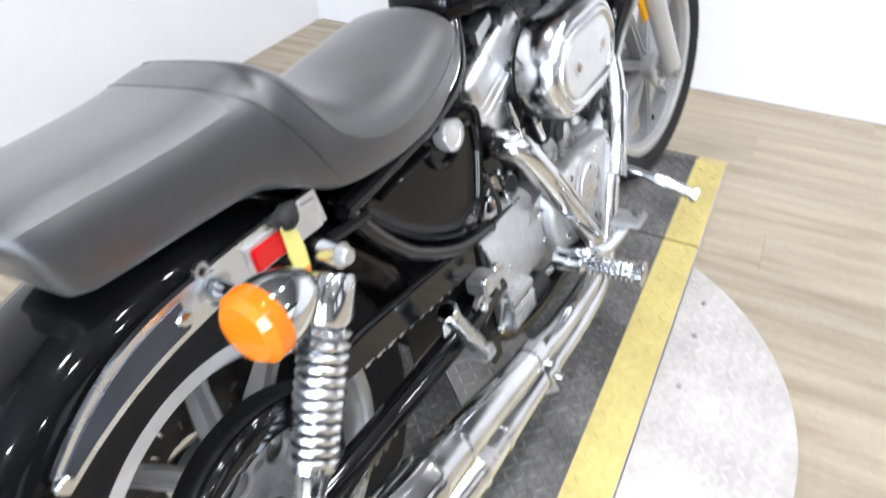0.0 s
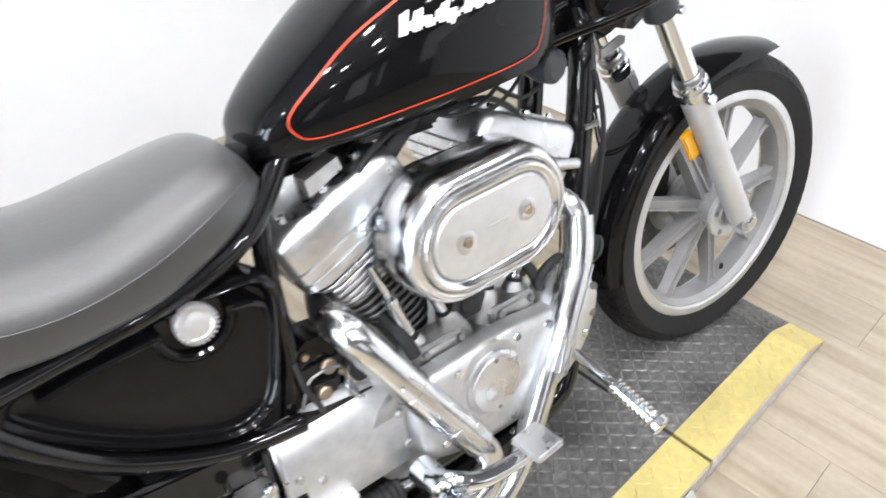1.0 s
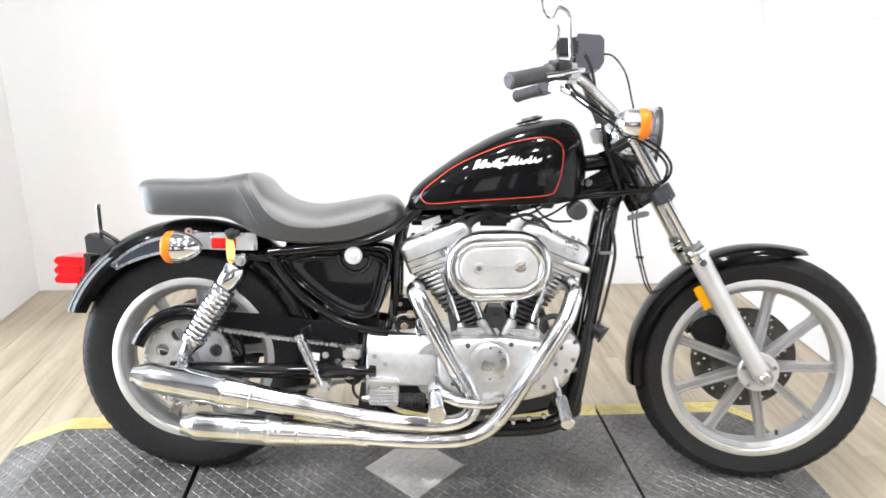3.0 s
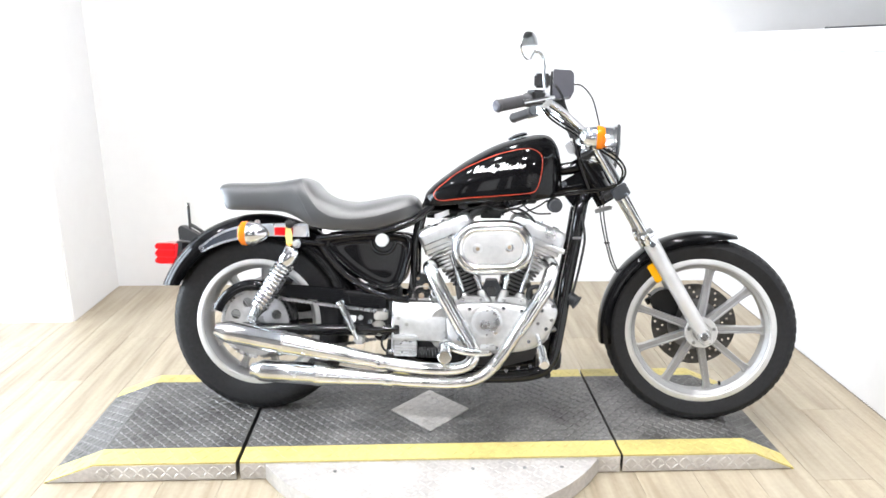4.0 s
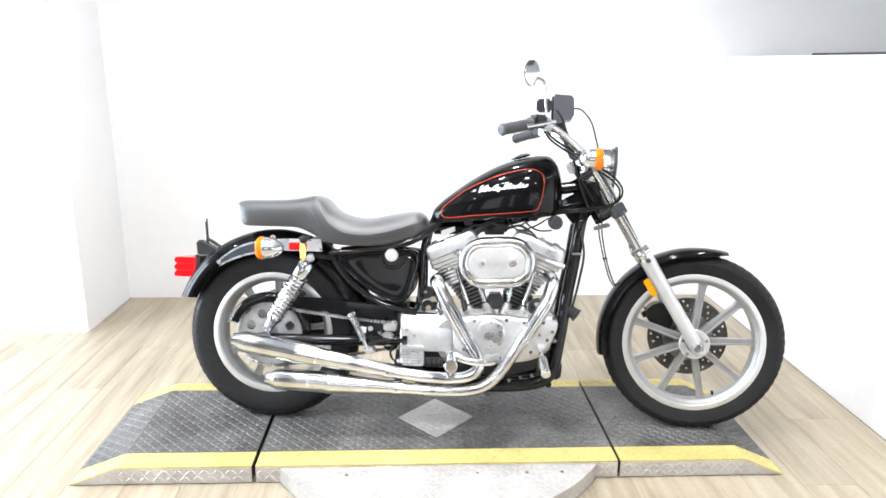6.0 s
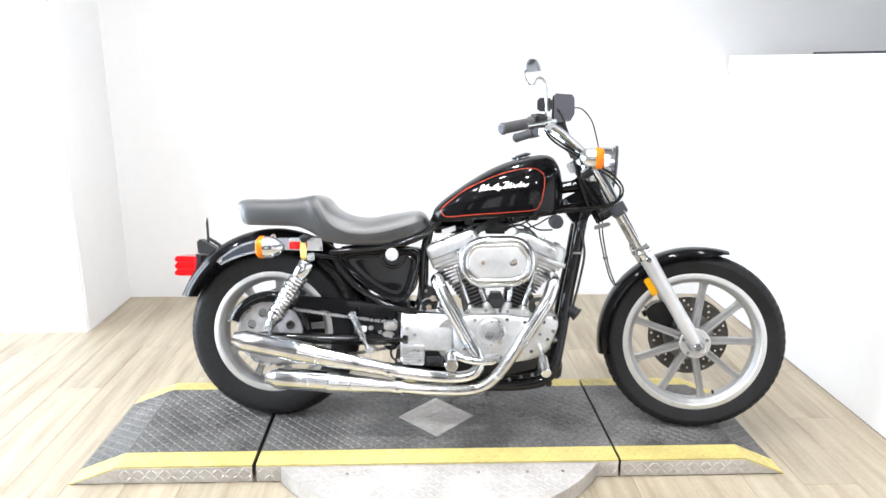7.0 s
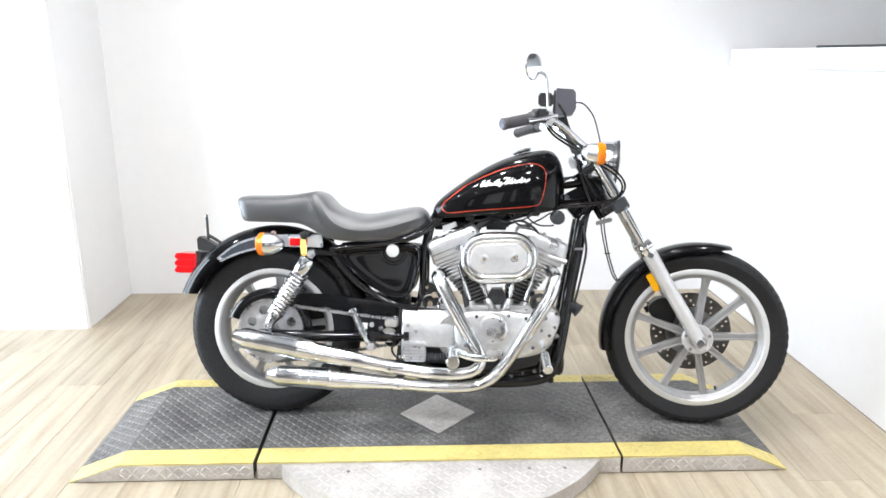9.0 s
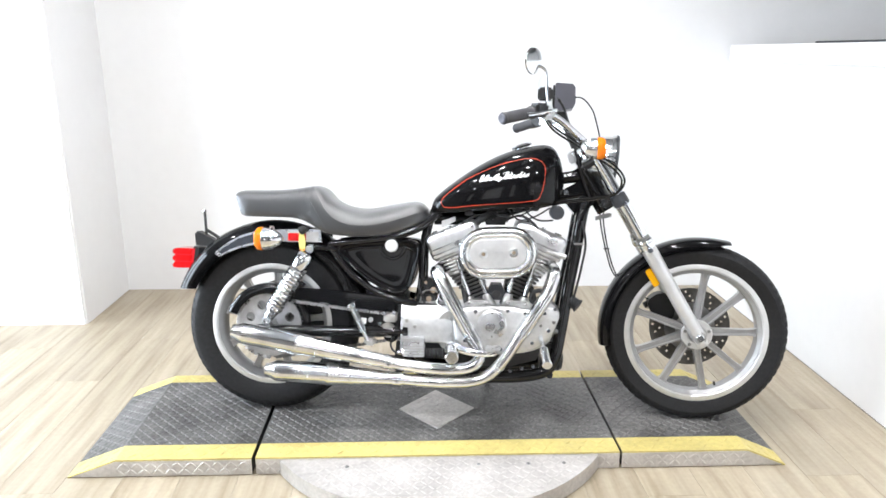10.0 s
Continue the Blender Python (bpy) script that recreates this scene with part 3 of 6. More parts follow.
# the rear sprocket: a bright disc with six round holes
def holed_disc(c, y0, y1, r0, r1, hole_r, hole_at, n, phase, name, mat, parent, label):
    bm = bmesh.new()
    half, m = math.pi / n, 40
    for k in range(n):
        mid = phase + 2 * math.pi * k / n
        loops = []
        for y in (y0, y1):
            inner, outer = [], []
            for j in range(m):
                th = 2 * math.pi * j / m
                d = 0.0
                while True:
                    d += 0.0006
                    u, v = hole_at + d * math.cos(th), d * math.sin(th)
                    r, a = math.hypot(u, v), math.atan2(v, u)
                    if r < r0 or r > r1 or abs(a) > half:
                        break
                for dist, store in ((hole_r, inner), (d, outer)):
                    u, v = hole_at + dist * math.cos(th), dist * math.sin(th)
                    r, a = min(max(math.hypot(u, v), r0), r1), max(-half, min(half, math.atan2(v, u)))
                    store.append(bm.verts.new((c.x + r * math.cos(mid + a), y, c.z + r * math.sin(mid + a))))
            loops.append((inner, outer))
            for j in range(m):
                bm.faces.new((inner[j], inner[(j + 1) % m], outer[(j + 1) % m], outer[j]))
        for j in range(m):
            for q in (0, 1):
                bm.faces.new((loops[0][q][j], loops[0][q][(j + 1) % m], loops[1][q][(j + 1) % m], loops[1][q][j]))
    bmesh.ops.remove_doubles(bm, verts=bm.verts, dist=0.0009)
    return part(name, bm, mat, parent, label)


holed_disc(REAR, -0.077, -0.069, 0.03, 0.1135, 0.0172, 0.077, 8, radians(23), "sprocket", SPROCKET, rear_wheel, "bright steel sprocket with round holes")
bm = bmesh.new()
for k in range(48):
    a = 2 * math.pi * k / 48
    join(bm, box((0.008, 0.005, 0.006), REAR + Vector((0.1150 * math.cos(a), -0.073, 0.1150 * math.sin(a))), Matrix.Rotation(-a, 4, "Y"), 0.001, 1))
part("sprocket_teeth", bm, STEEL, rear_wheel)
bm = bmesh.new()
for k in range(31):
    a = radians(82 + 6.2 * k)
    p = REAR + Vector((0.1165 * math.cos(a), -0.075, 0.1165 * math.sin(a)))
    join(bm, box((0.0098, 0.018, 0.0105), p, Matrix.Rotation(-a - math.pi / 2, 4, "Y"), 0.0018, 1))
    join(bm, box((0.0126, 0.010, 0.0065), p, Matrix.Rotation(-a - math.pi / 2, 4, "Y"), 0.001, 1))
part("chain_wrap", bm, CHAIN, bike, "bright steel drive chain round the sprocket")
perforated_disc(REAR, 0.082, 0.05, 0.146, rear_wheel, DISC, {(1, 1), (3, 3), (5, 5), (2, 7), (4, 9)}, "brake_disc", "dark drilled brake disc")
part("rear_caliper", slab([tuple(p) for p in spline([(0.10, 0.33), (0.115, 0.40), (0.17, 0.42), (0.20, 0.37), (0.18, 0.30), (0.13, 0.29)], 4, True)], 0.06, 0.115, 0.008), SATIN, bike, "black rear brake caliper")
part("axle_nut", bolt((REAR.x, -0.125, REAR.z), (0, -1, 0), 0.016, 0.014), CHROME, bike)


# ---- tube chassis ----
frame_part = part("frame", tube([(1.135, 0, 0.80), (0.95, 0, 0.765), (0.75, 0, 0.71), (0.58, 0, 0.70)], 0.024, 14), FRAME_BLACK, bike, "black painted tube frame")
for s in (-1, 1):
    part("downtube", tube([(1.118, 0.02 * s, 0.775), (1.10, 0.05 * s, 0.72), (1.082, 0.055 * s, 0.598), (1.06, 0.06 * s, 0.477), (1.035, 0.07 * s, 0.314), (1.010, 0.08 * s, 0.205), (0.955, 0.085 * s, 0.160), (0.80, 0.085 * s, 0.145), (0.60, 0.085 * s, 0.150), (0.50, 0.085 * s, 0.20), (0.49, 0.085 * s, 0.32)], 0.0215, 16), FRAME_BLACK, frame_part)
    part("seat_rail", tube([(0.60, 0.045 * s, 0.72), (0.53, 0.085 * s, 0.665), (0.44, 0.1 * s, 0.635), (0.32, 0.102 * s, 0.618), (0.22, 0.102 * s, 0.605)], 0.013), FRAME_BLACK, frame_part)
    part("seat_post", tube([(0.565, 0.05 * s, 0.70), (0.545, 0.062 * s, 0.60), (0.540, 0.066 * s, 0.46), (0.50, 0.075 * s, 0.33)], 0.013), FRAME_BLACK, frame_part)
    part("seat_stay", tube([(0.22, 0.102 * s, 0.607), (0.265, 0.103 * s, 0.54), (0.33, 0.1 * s, 0.475), (0.43, 0.098 * s, 0.42), (0.53, 0.095 * s, 0.40)], 0.013), FRAME_BLACK, frame_part)
    part("swingarm", tube([(0.50, 0.11 * s, 0.306), (0.40, 0.115 * s, 0.304), (0.20, 0.112 * s, 0.298), (-0.035, 0.11 * s, 0.300)], [0.020, 0.021, 0.020, 0.018], 14), FRAME_BLACK, bike, "black swingarm")
    part("pivot_cap", lathe([(0.0, 0.026), (0.008, 0.026), (0.008, 0.019), (0.013, 0.018), (0.014, 0.0)], (0.431, 0.118 * s, 0.310), (0, s, 0), 28), CAST, bike)
neck = [AXIS + FORK * d for d in (0.865, 1.045)]
part("steering_neck", tube([neck[0], neck[1]], 0.036, 20, smooth=False), FRAME_BLACK, frame_part)
part("gusset", slab([(1.02, 0.80), (1.11, 0.85), (1.15, 0.77), (1.10, 0.70), (1.06, 0.745)], -0.022, 0.022, 0.006), FRAME_BLACK, frame_part)
part("neck_tube", tube([(0.99, 0, 0.842), (1.05, 0, 0.852), (1.115, 0, 0.862)], 0.022, 16), FRAME_BLACK, frame_part)
part("gusset_bolt", bolt((1.045, -0.03, 0.80), (0, -1, 0), 0.011, 0.012), CHROME, frame_part)


# ---- seat ----
def lerp(x, table):
    """A smooth value at x from (x, value) pairs."""
    xs = [a for a, _ in table]
    ys = [b for _, b in table]
    i = max(0, min(len(xs) - 2, int(np.searchsorted(xs, x)) - 1))
    h = xs[i + 1] - xs[i]
    t = min(1, max(0, (x - xs[i]) / h))

    def slope(k):
        if k == 0 or k == len(xs) - 1:
            j = min(k, len(xs) - 2)
            return (ys[j + 1] - ys[j]) / (xs[j + 1] - xs[j])
        return (ys[k + 1] - ys[k - 1]) / (xs[k + 1] - xs[k - 1])
    return (2 * t ** 3 - 3 * t ** 2 + 1) * ys[i] + (t ** 3 - 2 * t ** 2 + t) * h * slope(i) + (-2 * t ** 3 + 3 * t ** 2) * ys[i + 1] + (t ** 3 - t ** 2) * h * slope(i + 1)


SEAT_TOP = [(-0.133, 0.764), (-0.128, 0.778), (-0.112, 0.788), (-0.06, 0.792), (-0.02, 0.792), (0.06, 0.796), (0.11, 0.802), (0.145, 0.809), (0.163, 0.809), (0.188, 0.798), (0.222, 0.765), (0.275, 0.740), (0.345, 0.731), (0.43, 0.746), (0.505, 0.759), (0.535, 0.755), (0.556, 0.736), (0.568, 0.71)]
SEAT_LOW = [(-0.133, 0.738), (-0.128, 0.714), (-0.114, 0.700), (-0.06, 0.697), (0.05, 0.696), (0.11, 0.692), (0.155, 0.673), (0.20, 0.648), (0.255, 0.637), (0.335, 0.634), (0.42, 0.641), (0.49, 0.662), (0.54, 0.684), (0.568, 0.70)]
SEAT_HALF = [(-0.133, 0.088), (-0.125, 0.100), (-0.09, 0.108), (0.0, 0.111), (0.12, 0.117), (0.20, 0.128), (0.30, 0.136), (0.40, 0.130), (0.48, 0.114), (0.52, 0.101), (0.545, 0.085), (0.558, 0.069), (0.568, 0.05)]


def seat_ring(x):
    top, low, half = lerp(x, SEAT_TOP), lerp(x, SEAT_LOW), lerp(x, SEAT_HALF)
    flat = ((0.0, 1.0), (0.25, 0.998), (0.5, 0.988), (0.68, 0.965), (0.82, 0.915), (0.92, 0.83), (0.98, 0.69), (1.0, 0.48), (0.995, 0.22), (0.97, 0.04), (0.90, 0.0), (0.5, 0.0), (0.0, 0.0))
    round_top = ((0.0, 1.0), (0.25, 0.975), (0.5, 0.92), (0.68, 0.85), (0.82, 0.76), (0.92, 0.65), (0.98, 0.53), (1.0, 0.42), (0.985, 0.22), (0.945, 0.04), (0.88, 0.0), (0.5, 0.0), (0.0, 0.0))
    k = min(1, max(0, (x - 0.17) / 0.12))
    pts = [(half * (a + (c - a) * k), low + (top - low) * (b + (d - b) * k)) for (a, b), (c, d) in zip(flat, round_top)]
    tuck = 0.017 * min(1, max(0, (0.02 - x) / 0.13)) ** 2        # the back slants forward to its foot and at the corners
    pts = [(x + tuck * ((top - z) / (top - low) + 0.6 * (y / half) ** 4), y, z) for y, z in pts]
    return pts + [(u, -y, z) for u, y, z in pts[-2:0:-1]]


SEAM = [(0.158, 0.975), (0.163, 0.955), (0.168, 0.90), (0.178, 0.80), (0.195, 0.68), (0.22, 0.55), (0.25, 0.46), (0.29, 0.41), (0.35, 0.40), (0.42, 0.42), (0.48, 0.45), (0.52, 0.50), (0.545, 0.60)]


def seat_row(x):
    """Points across the seat from side to side: eight a side over the seam, seven under it, then the base."""
    side = np.array(spline(seat_ring(x)[:11], 5))
    low, top = lerp(x, SEAT_LOW), lerp(x, SEAT_TOP)
    f = (side[:, 2] - low) / (top - low)
    seam = float(np.interp(x, [p[0] for p in SEAM], [p[1] for p in SEAM])) if x > 0.157 else 0.80
    k = next(n for n in range(len(f)) if f[n] < seam)
    t = k - 1 + (f[k - 1] - seam) / max(1e-6, f[k - 1] - f[k])
    at = list(np.linspace(0, t, 9)) + list(np.linspace(t, len(f) - 1, 8))[1:]
    half = [tuple(np.interp(a, range(len(f)), side[:, c]) for c in range(3)) for a in at]
    return [(u, -y, z) for u, y, z in half[:0:-1]] + half


xs = list(np.linspace(-0.133, -0.105, 7)) + list(np.linspace(-0.095, 0.108, 17)) + list(np.linspace(0.120, 0.148, 3)) + list(np.linspace(0.158, 0.26, 18)) + list(np.linspace(0.272, 0.545, 22)) + list(np.linspace(0.550, 0.568, 4))
rows = [seat_row(x) for x in xs]
shell, pads = bmesh.new(), [bmesh.new(), bmesh.new()]
for (xa, ra), (xb, rb) in zip(zip(xs, rows), zip(xs[1:], rows[1:])):
    which = 0 if xa > -0.13 and xb < 0.11 else 1 if xa > 0.157 and xb < 0.546 else None
    for n in range(len(ra)):
        m = (n + 1) % len(ra)
        bm = pads[which] if which is not None and 7 <= n < 23 else shell
        bm.faces.new([bm.verts.new(p) for p in (ra[n], ra[m], rb[m], rb[n])])
shell.faces.new([shell.verts.new(p) for p in rows[0][::-1]])
shell.faces.new([shell.verts.new(p) for p in rows[-1]])
for bm in [shell] + pads:
    bmesh.ops.remove_doubles(bm, verts=bm.verts, dist=0.00005)
seat = part("seat", shell, LEATHER, bike, "black leatherette two-level seat", smooth=60)
for bm in pads:
    part("seat_pad", bm, GRAINED, seat, "grained dark grey upper panel", smooth=60)


# the welts: a slanting one across the step, one round the rider's dish
def on_seat(x, f, s=1):
    """A place on the seat's side at a share f of its height."""
    ring = seat_ring(x)[:11][::-1]
    low, top = lerp(x, SEAT_LOW), lerp(x, SEAT_TOP)
    fs, ys = [(p[2] - low) / (top - low) for p in ring], [p[1] for p in ring]
    return (np.interp(f, fs, [p[0] for p in ring]), s * (np.interp(f, fs, ys) + 0.0006), low + (top - low) * f + 0.0006)


for s in (-1, 1):
    part("welt", tube([on_seat(0.108 + 0.112 * (1 - f), f, s) for f in (1.0, 0.985, 0.955, 0.90, 0.8, 0.65, 0.45, 0.25, 0.08)], 0.0008, 6, 3), LEATHER, seat)
    path = [on_seat(x, f, s) for x, f in ((0.158, 1.0), (0.160, 0.985), (0.163, 0.955), (0.168, 0.9), (0.178, 0.8), (0.195, 0.68), (0.22, 0.55), (0.25, 0.46), (0.29, 0.41), (0.35, 0.40), (0.42, 0.42), (0.48, 0.45), (0.52, 0.50), (0.545, 0.6))]
    part("welt", tube(path, 0.0008, 6, 3), LEATHER, seat)


# ---- tank ----
TANK_TOP = [(0.571, 0.742), (0.577, 0.764), (0.596, 0.787), (0.622, 0.810), (0.664, 0.842), (0.71, 0.874), (0.784, 0.917), (0.843, 0.942), (0.90, 0.957), (0.943, 0.965), (0.978, 0.966), (1.003, 0.954), (1.022, 0.925), (1.033, 0.885), (1.037, 0.85)]
TANK_LOW = [(0.571, 0.722), (0.60, 0.722), (0.74, 0.732), (0.84, 0.740), (0.97, 0.752), (1.01, 0.762), (1.028, 0.79), (1.037, 0.82)]
TANK_HALF = [(0.571, 0.034), (0.576, 0.049), (0.590, 0.063), (0.63, 0.084), (0.69, 0.107), (0.76, 0.121), (0.84, 0.128), (0.91, 0.127), (0.965, 0.117), (1.0, 0.098), (1.02, 0.074), (1.037, 0.036)]


def tank_y(x, z):
    """Half width of the tank at a place of its side view."""
    top, low, half = lerp(x, TANK_TOP), lerp(x, TANK_LOW), lerp(x, TANK_HALF)
    f = (z - low) / (top - low)
    f = min(1, max(0, f))
    if f < 0.32:
        return half * (0.93 + 0.07 * math.sin(f / 0.32 * math.pi / 2))
    return half * (1 - ((f - 0.32) / 0.68) ** 3.0) ** (1 / 2.2)


def tank_ring(x):
    top, low = lerp(x, TANK_TOP), lerp(x, TANK_LOW)
    fs = [0.0, 0.08, 0.18, 0.32, 0.46, 0.58, 0.68, 0.77, 0.84, 0.90, 0.945, 0.975, 0.993]
    side = [(tank_y(x, low + (top - low) * f), low + (top - low) * f) for f in fs]
    half = lerp(x, TANK_HALF)
    pts = [(0.0, low + 0.012), (half * 0.55, low + 0.004), (half * 0.88, low - 0.002)] + side + [(0.0, top)]
    return [(x, -y, z) for y, z in pts] + [(x, y, z) for y, z in pts[-2:0:-1]]


xs = list(np.linspace(0.571, 0.61, 8)) + list(np.linspace(0.62, 0.97, 36)) + list(np.linspace(0.978, 1.037, 12))
tank = part("fuel_tank", skin(bmesh.new(), [tank_ring(x) for x in xs]), BLACK, bike, "gloss black peanut tank with an orange pinstripe", smooth=60)


def on_tank(x, z, lift=0.0012):
    return Vector((x, -tank_y(x, z) - lift, z))


STRIPE = [(0.610, 0.750), (0.610, 0.768), (0.640, 0.796), (0.70, 0.840), (0.795, 0.884), (0.862, 0.904), (0.915, 0.912), (0.948, 0.903), (0.963, 0.880), (0.961, 0.833), (0.949, 0.786), (0.928, 0.768), (0.837, 0.758), (0.72, 0.748), (0.634, 0.739)]
curve = [Vector((p[0], 0, p[1])) for p in spline(STRIPE, 10, True)]
for s in (-1, 1):
    bm = bmesh.new()
    rows = []
    for i, p in enumerate(curve):
        d = (curve[(i + 1) % len(curve)] - curve[i - 1]).normalized()
        nrm = Vector((-d.z, 0, d.x))
        row = []
        for w in (-0.0011, 0.0011):
            q = p + nrm * w
            v = on_tank(q.x, q.z)
            row.append(bm.verts.new((v.x, v.y * -s, v.z)))
        rows.append(row)
    for a, b in zip(rows, rows[1:] + rows[:1]):
        bm.faces.new((a[0], a[1], b[1], b[0]))
    part("pinstripe", bm, ORANGE, tank, "orange pinstripe")
    # a maker's mark as one plain white jagged band
    bm = bmesh.new()
    heights = [0.022, 0.024, 0.009, 0.021, 0.022, 0.010, 0.012, 0.008, 0.012, 0.020, 0.022, 0.008, 0.011, 0.005, 0.005, 0.023, 0.025, 0.013, 0.021, 0.008, 0.012, 0.009, 0.012, 0.010, 0.020, 0.009, 0.012, 0.008, 0.011, 0.009]
    rows = []
    for k, hgt in enumerate(heights):
        for e in (0.0004, 0.0050):
            x = 0.738 + 0.00565 * k + e
            z0 = 0.829 + 0.115 * (x - 0.738) + (0.003 if k % 3 == 2 else 0)
            rows.append([on_tank(x + u * 0.4, z0 + u, 0.0016) for u in (0.0 if k not in (11, 12) else -0.006, hgt)])
    vs = [[bm.verts.new((q.x, q.y * -s, q.z)) for q in row] for row in rows]
    for a, b in zip(vs, vs[1:]):
        bm.faces.new((a[0], b[0], b[1], a[1]))
    part("tank_mark", bm, WHITE_INK, tank, "white slanting maker's mark", smooth=0)
cap_up = Vector((-0.28, -0.05, 1)).normalized()
part("fuel_cap", lathe([(-0.012, 0), (-0.012, 0.026), (0.004, 0.027), (0.006, 0.037), (0.011, 0.039), (0.016, 0.034), (0.018, 0.02), (0.019, 0)], (0.891, 0.0, 0.9525), cap_up, 32), CHROME, bike, "chrome fuel cap")
part("tank_mount", slab([(0.556, 0.705), (0.59, 0.715), (0.598, 0.745), (0.572, 0.74)], -0.03, 0.03, 0.004), FRAME_BLACK, bike)


# ---- rear fender ----
def fender(c, a0, a1, section, n=48, roll=0.004):
    """A bowed strip round a wheel between two angles; section: (y, radius) across."""
    bm = bmesh.new()
    full = section + [(y, r - roll) for y, r in section[::-1]]
    rings = []
    tail = (section[len(section) // 2][1] - 0.02) * math.sin(radians(a1))        # height of the level cut over the axle
    for u in np.linspace(0, 1, n):
        ring = []
        for y, r in full:
            end = math.pi - math.asin(min(0.95, tail / r))
            a = radians(a0) + u * (end - radians(a0))
            k = 1 - 0.02 * max(0, (a - radians(95)) / radians(65))     # the tail draws nearer to the tyre
            ring.append((c.x + r * k * math.cos(a), y, c.z + r * k * math.sin(a)))
        rings.append(ring)
    return skin(bm, rings)


section = [(-0.088, 0.302), (-0.088, 0.325), (-0.082, 0.347), (-0.066, 0.363), (-0.04, 0.372), (0.0, 0.376), (0.04, 0.372), (0.066, 0.363), (0.082, 0.347), (0.088, 0.325), (0.088, 0.302)]
rear_fender = part("rear_fender", fender(REAR, 14, 159, section, 60), BLACK, bike, "gloss black rear fender")
for s in (-1, 1):
    # the strut: a bright arched bar with a dark inlay, flat at its front
    band = []
    for x, z, w in spline([(-0.180, 0.563, 0.012), (-0.14, 0.588, 0.017), (-0.09, 0.610, 0.021), (-0.03, 0.624, 0.022), (0.05, 0.632, 0.021), (0.12, 0.634, 0.021), (0.188, 0.633, 0.022)], 5):
        band.append((x, z, w))
    lower = [(x + 0.15 * w, z - w) for x, z, w in band]
    upper = [(x - 0.15 * w, z + w) for x, z, w in band]
    strut = part("fender_strut", slab(lower + upper[::-1], s * 0.094, s * 0.102, 0.002), STRUT, bike, "chrome fender strut")
    inner = [(x, z, w - 0.007) for x, z, w in band if x < 0.0]
    part("inlay", slab([(x, z - w) for x, z, w in inner] + [(x, z + w) for x, z, w in inner[::-1]], s * 0.1015, s * 0.104, 0.0005), INLAY, strut, "dark blue-grey inlay")
    for x, z in ((-0.178, 0.566), (-0.02, 0.626)):
        part("strut_bolt", bolt((x, s * 0.102, z), (0, s, 0), 0.009, 0.008), CHROME, strut)
    part("reflector_plate", box((0.112, 0.004, 0.036), (0.125, s * 0.104, 0.629), bevel=0.001), PALE_ALLOY, strut, "pale silver reflector plate")
    part("side_reflector", box((0.063, 0.006, 0.027), (0.105, s * 0.1075, 0.628), bevel=0.002), RED, strut, "red rectangular reflector")
    # bullet turn signal on a short stem
    signal = part("turn_signal", lathe([(-0.012, 0.038), (0.0, 0.0385), (0.012, 0.037), (0.03, 0.031), (0.048, 0.020), (0.058, 0.009), (0.061, 0)], (0.018, s * 0.184, 0.624), (1, 0, 0), 32), CHROME, bike, "chrome bullet turn signal with an orange lens")
    part("lens", lathe([(0.0, 0.0385), (-0.004, 0.040), (-0.018, 0.0385), (-0.026, 0.030), (-0.029, 0.0)], (0.010, s * 0.184, 0.624), (1, 0, 0), 32), AMBER, signal, "orange plastic lens")
    part("reflector", lathe([(0, 0.0), (0, 0.037)], (0.0105, s * 0.184, 0.624), (1, 0, 0), 28), CHROME, signal)
    part("stem", tube([(0.022, s * 0.15, 0.626), (0.022, s * 0.10, 0.632)], 0.012, 14, smooth=False), CHROME, signal)
    part("collar", lathe([(-0.004, 0.019), (0.004, 0.019)], (0.022, s * 0.105, 0.632), (0, 1, 0), 20), CHROME, signal)
part("strut_eye", lathe([(-0.003, 0.004), (-0.003, 0.009), (0.003, 0.009), (0.003, 0.004)], (0.015, -0.106, 0.657), (0, 1, 0), 20, closed=True), POLISHED, bike, "small chrome eye on the fender strut")
tag = part("key_tag", slab([(0.114, 0.650), (0.130, 0.650), (0.137, 0.612), (0.136, 0.586), (0.126, 0.568), (0.116, 0.586), (0.113, 0.612)], -0.1155, -0.113, 0.0008), TAG_YELLOW, bike, "yellow paper tag on a black strap")
part("tag_patch", slab([(0.1165, 0.588), (0.1355, 0.588), (0.1335, 0.582), (0.126, 0.572), (0.1185, 0.582)], -0.1163, -0.1153, 0), TAG_ORANGE, tag, "orange patch")
part("strap", tube([(0.112, -0.106, 0.66), (0.122, -0.114, 0.645), (0.134, -0.116, 0.648), (0.142, -0.108, 0.662)], 0.006, 8), RUBBER, tag)
part("strap_knot", lathe([(-0.013, 0.0), (-0.012, 0.008), (-0.005, 0.012), (0.004, 0.0125), (0.011, 0.009), (0.013, 0.0)], (0.126, -0.114, 0.655), (1, 0.2, 0.35), 14), RUBBER, tag)

# tail lamp and plate bracket
tail = part("tail_lamp", slab([(-0.293, 0.506), (-0.285, 0.576), (-0.352, 0.578), (-0.359, 0.566), (-0.361, 0.518), (-0.354, 0.505)], -0.046, 0.046, 0.010, 4), TAIL_RED, bike, "glossy red plastic tail lamp with raised bands")
for z0, z1 in ((0.506, 0.526), (0.531, 0.551), (0.556, 0.576)):
    part("lens_band", slab([(-0.300, z0), (-0.297, z1), (-0.360, z1 + 0.001), (-0.368, (z0 + z1) / 2), (-0.362, z0 + 0.001)], -0.050, 0.050, 0.006, 3), RED, tail)
part("lamp_base", slab([(-0.304, 0.490), (-0.280, 0.500), (-0.270, 0.580), (-0.290, 0.586)], -0.045, 0.045, 0.006), SATIN, tail)
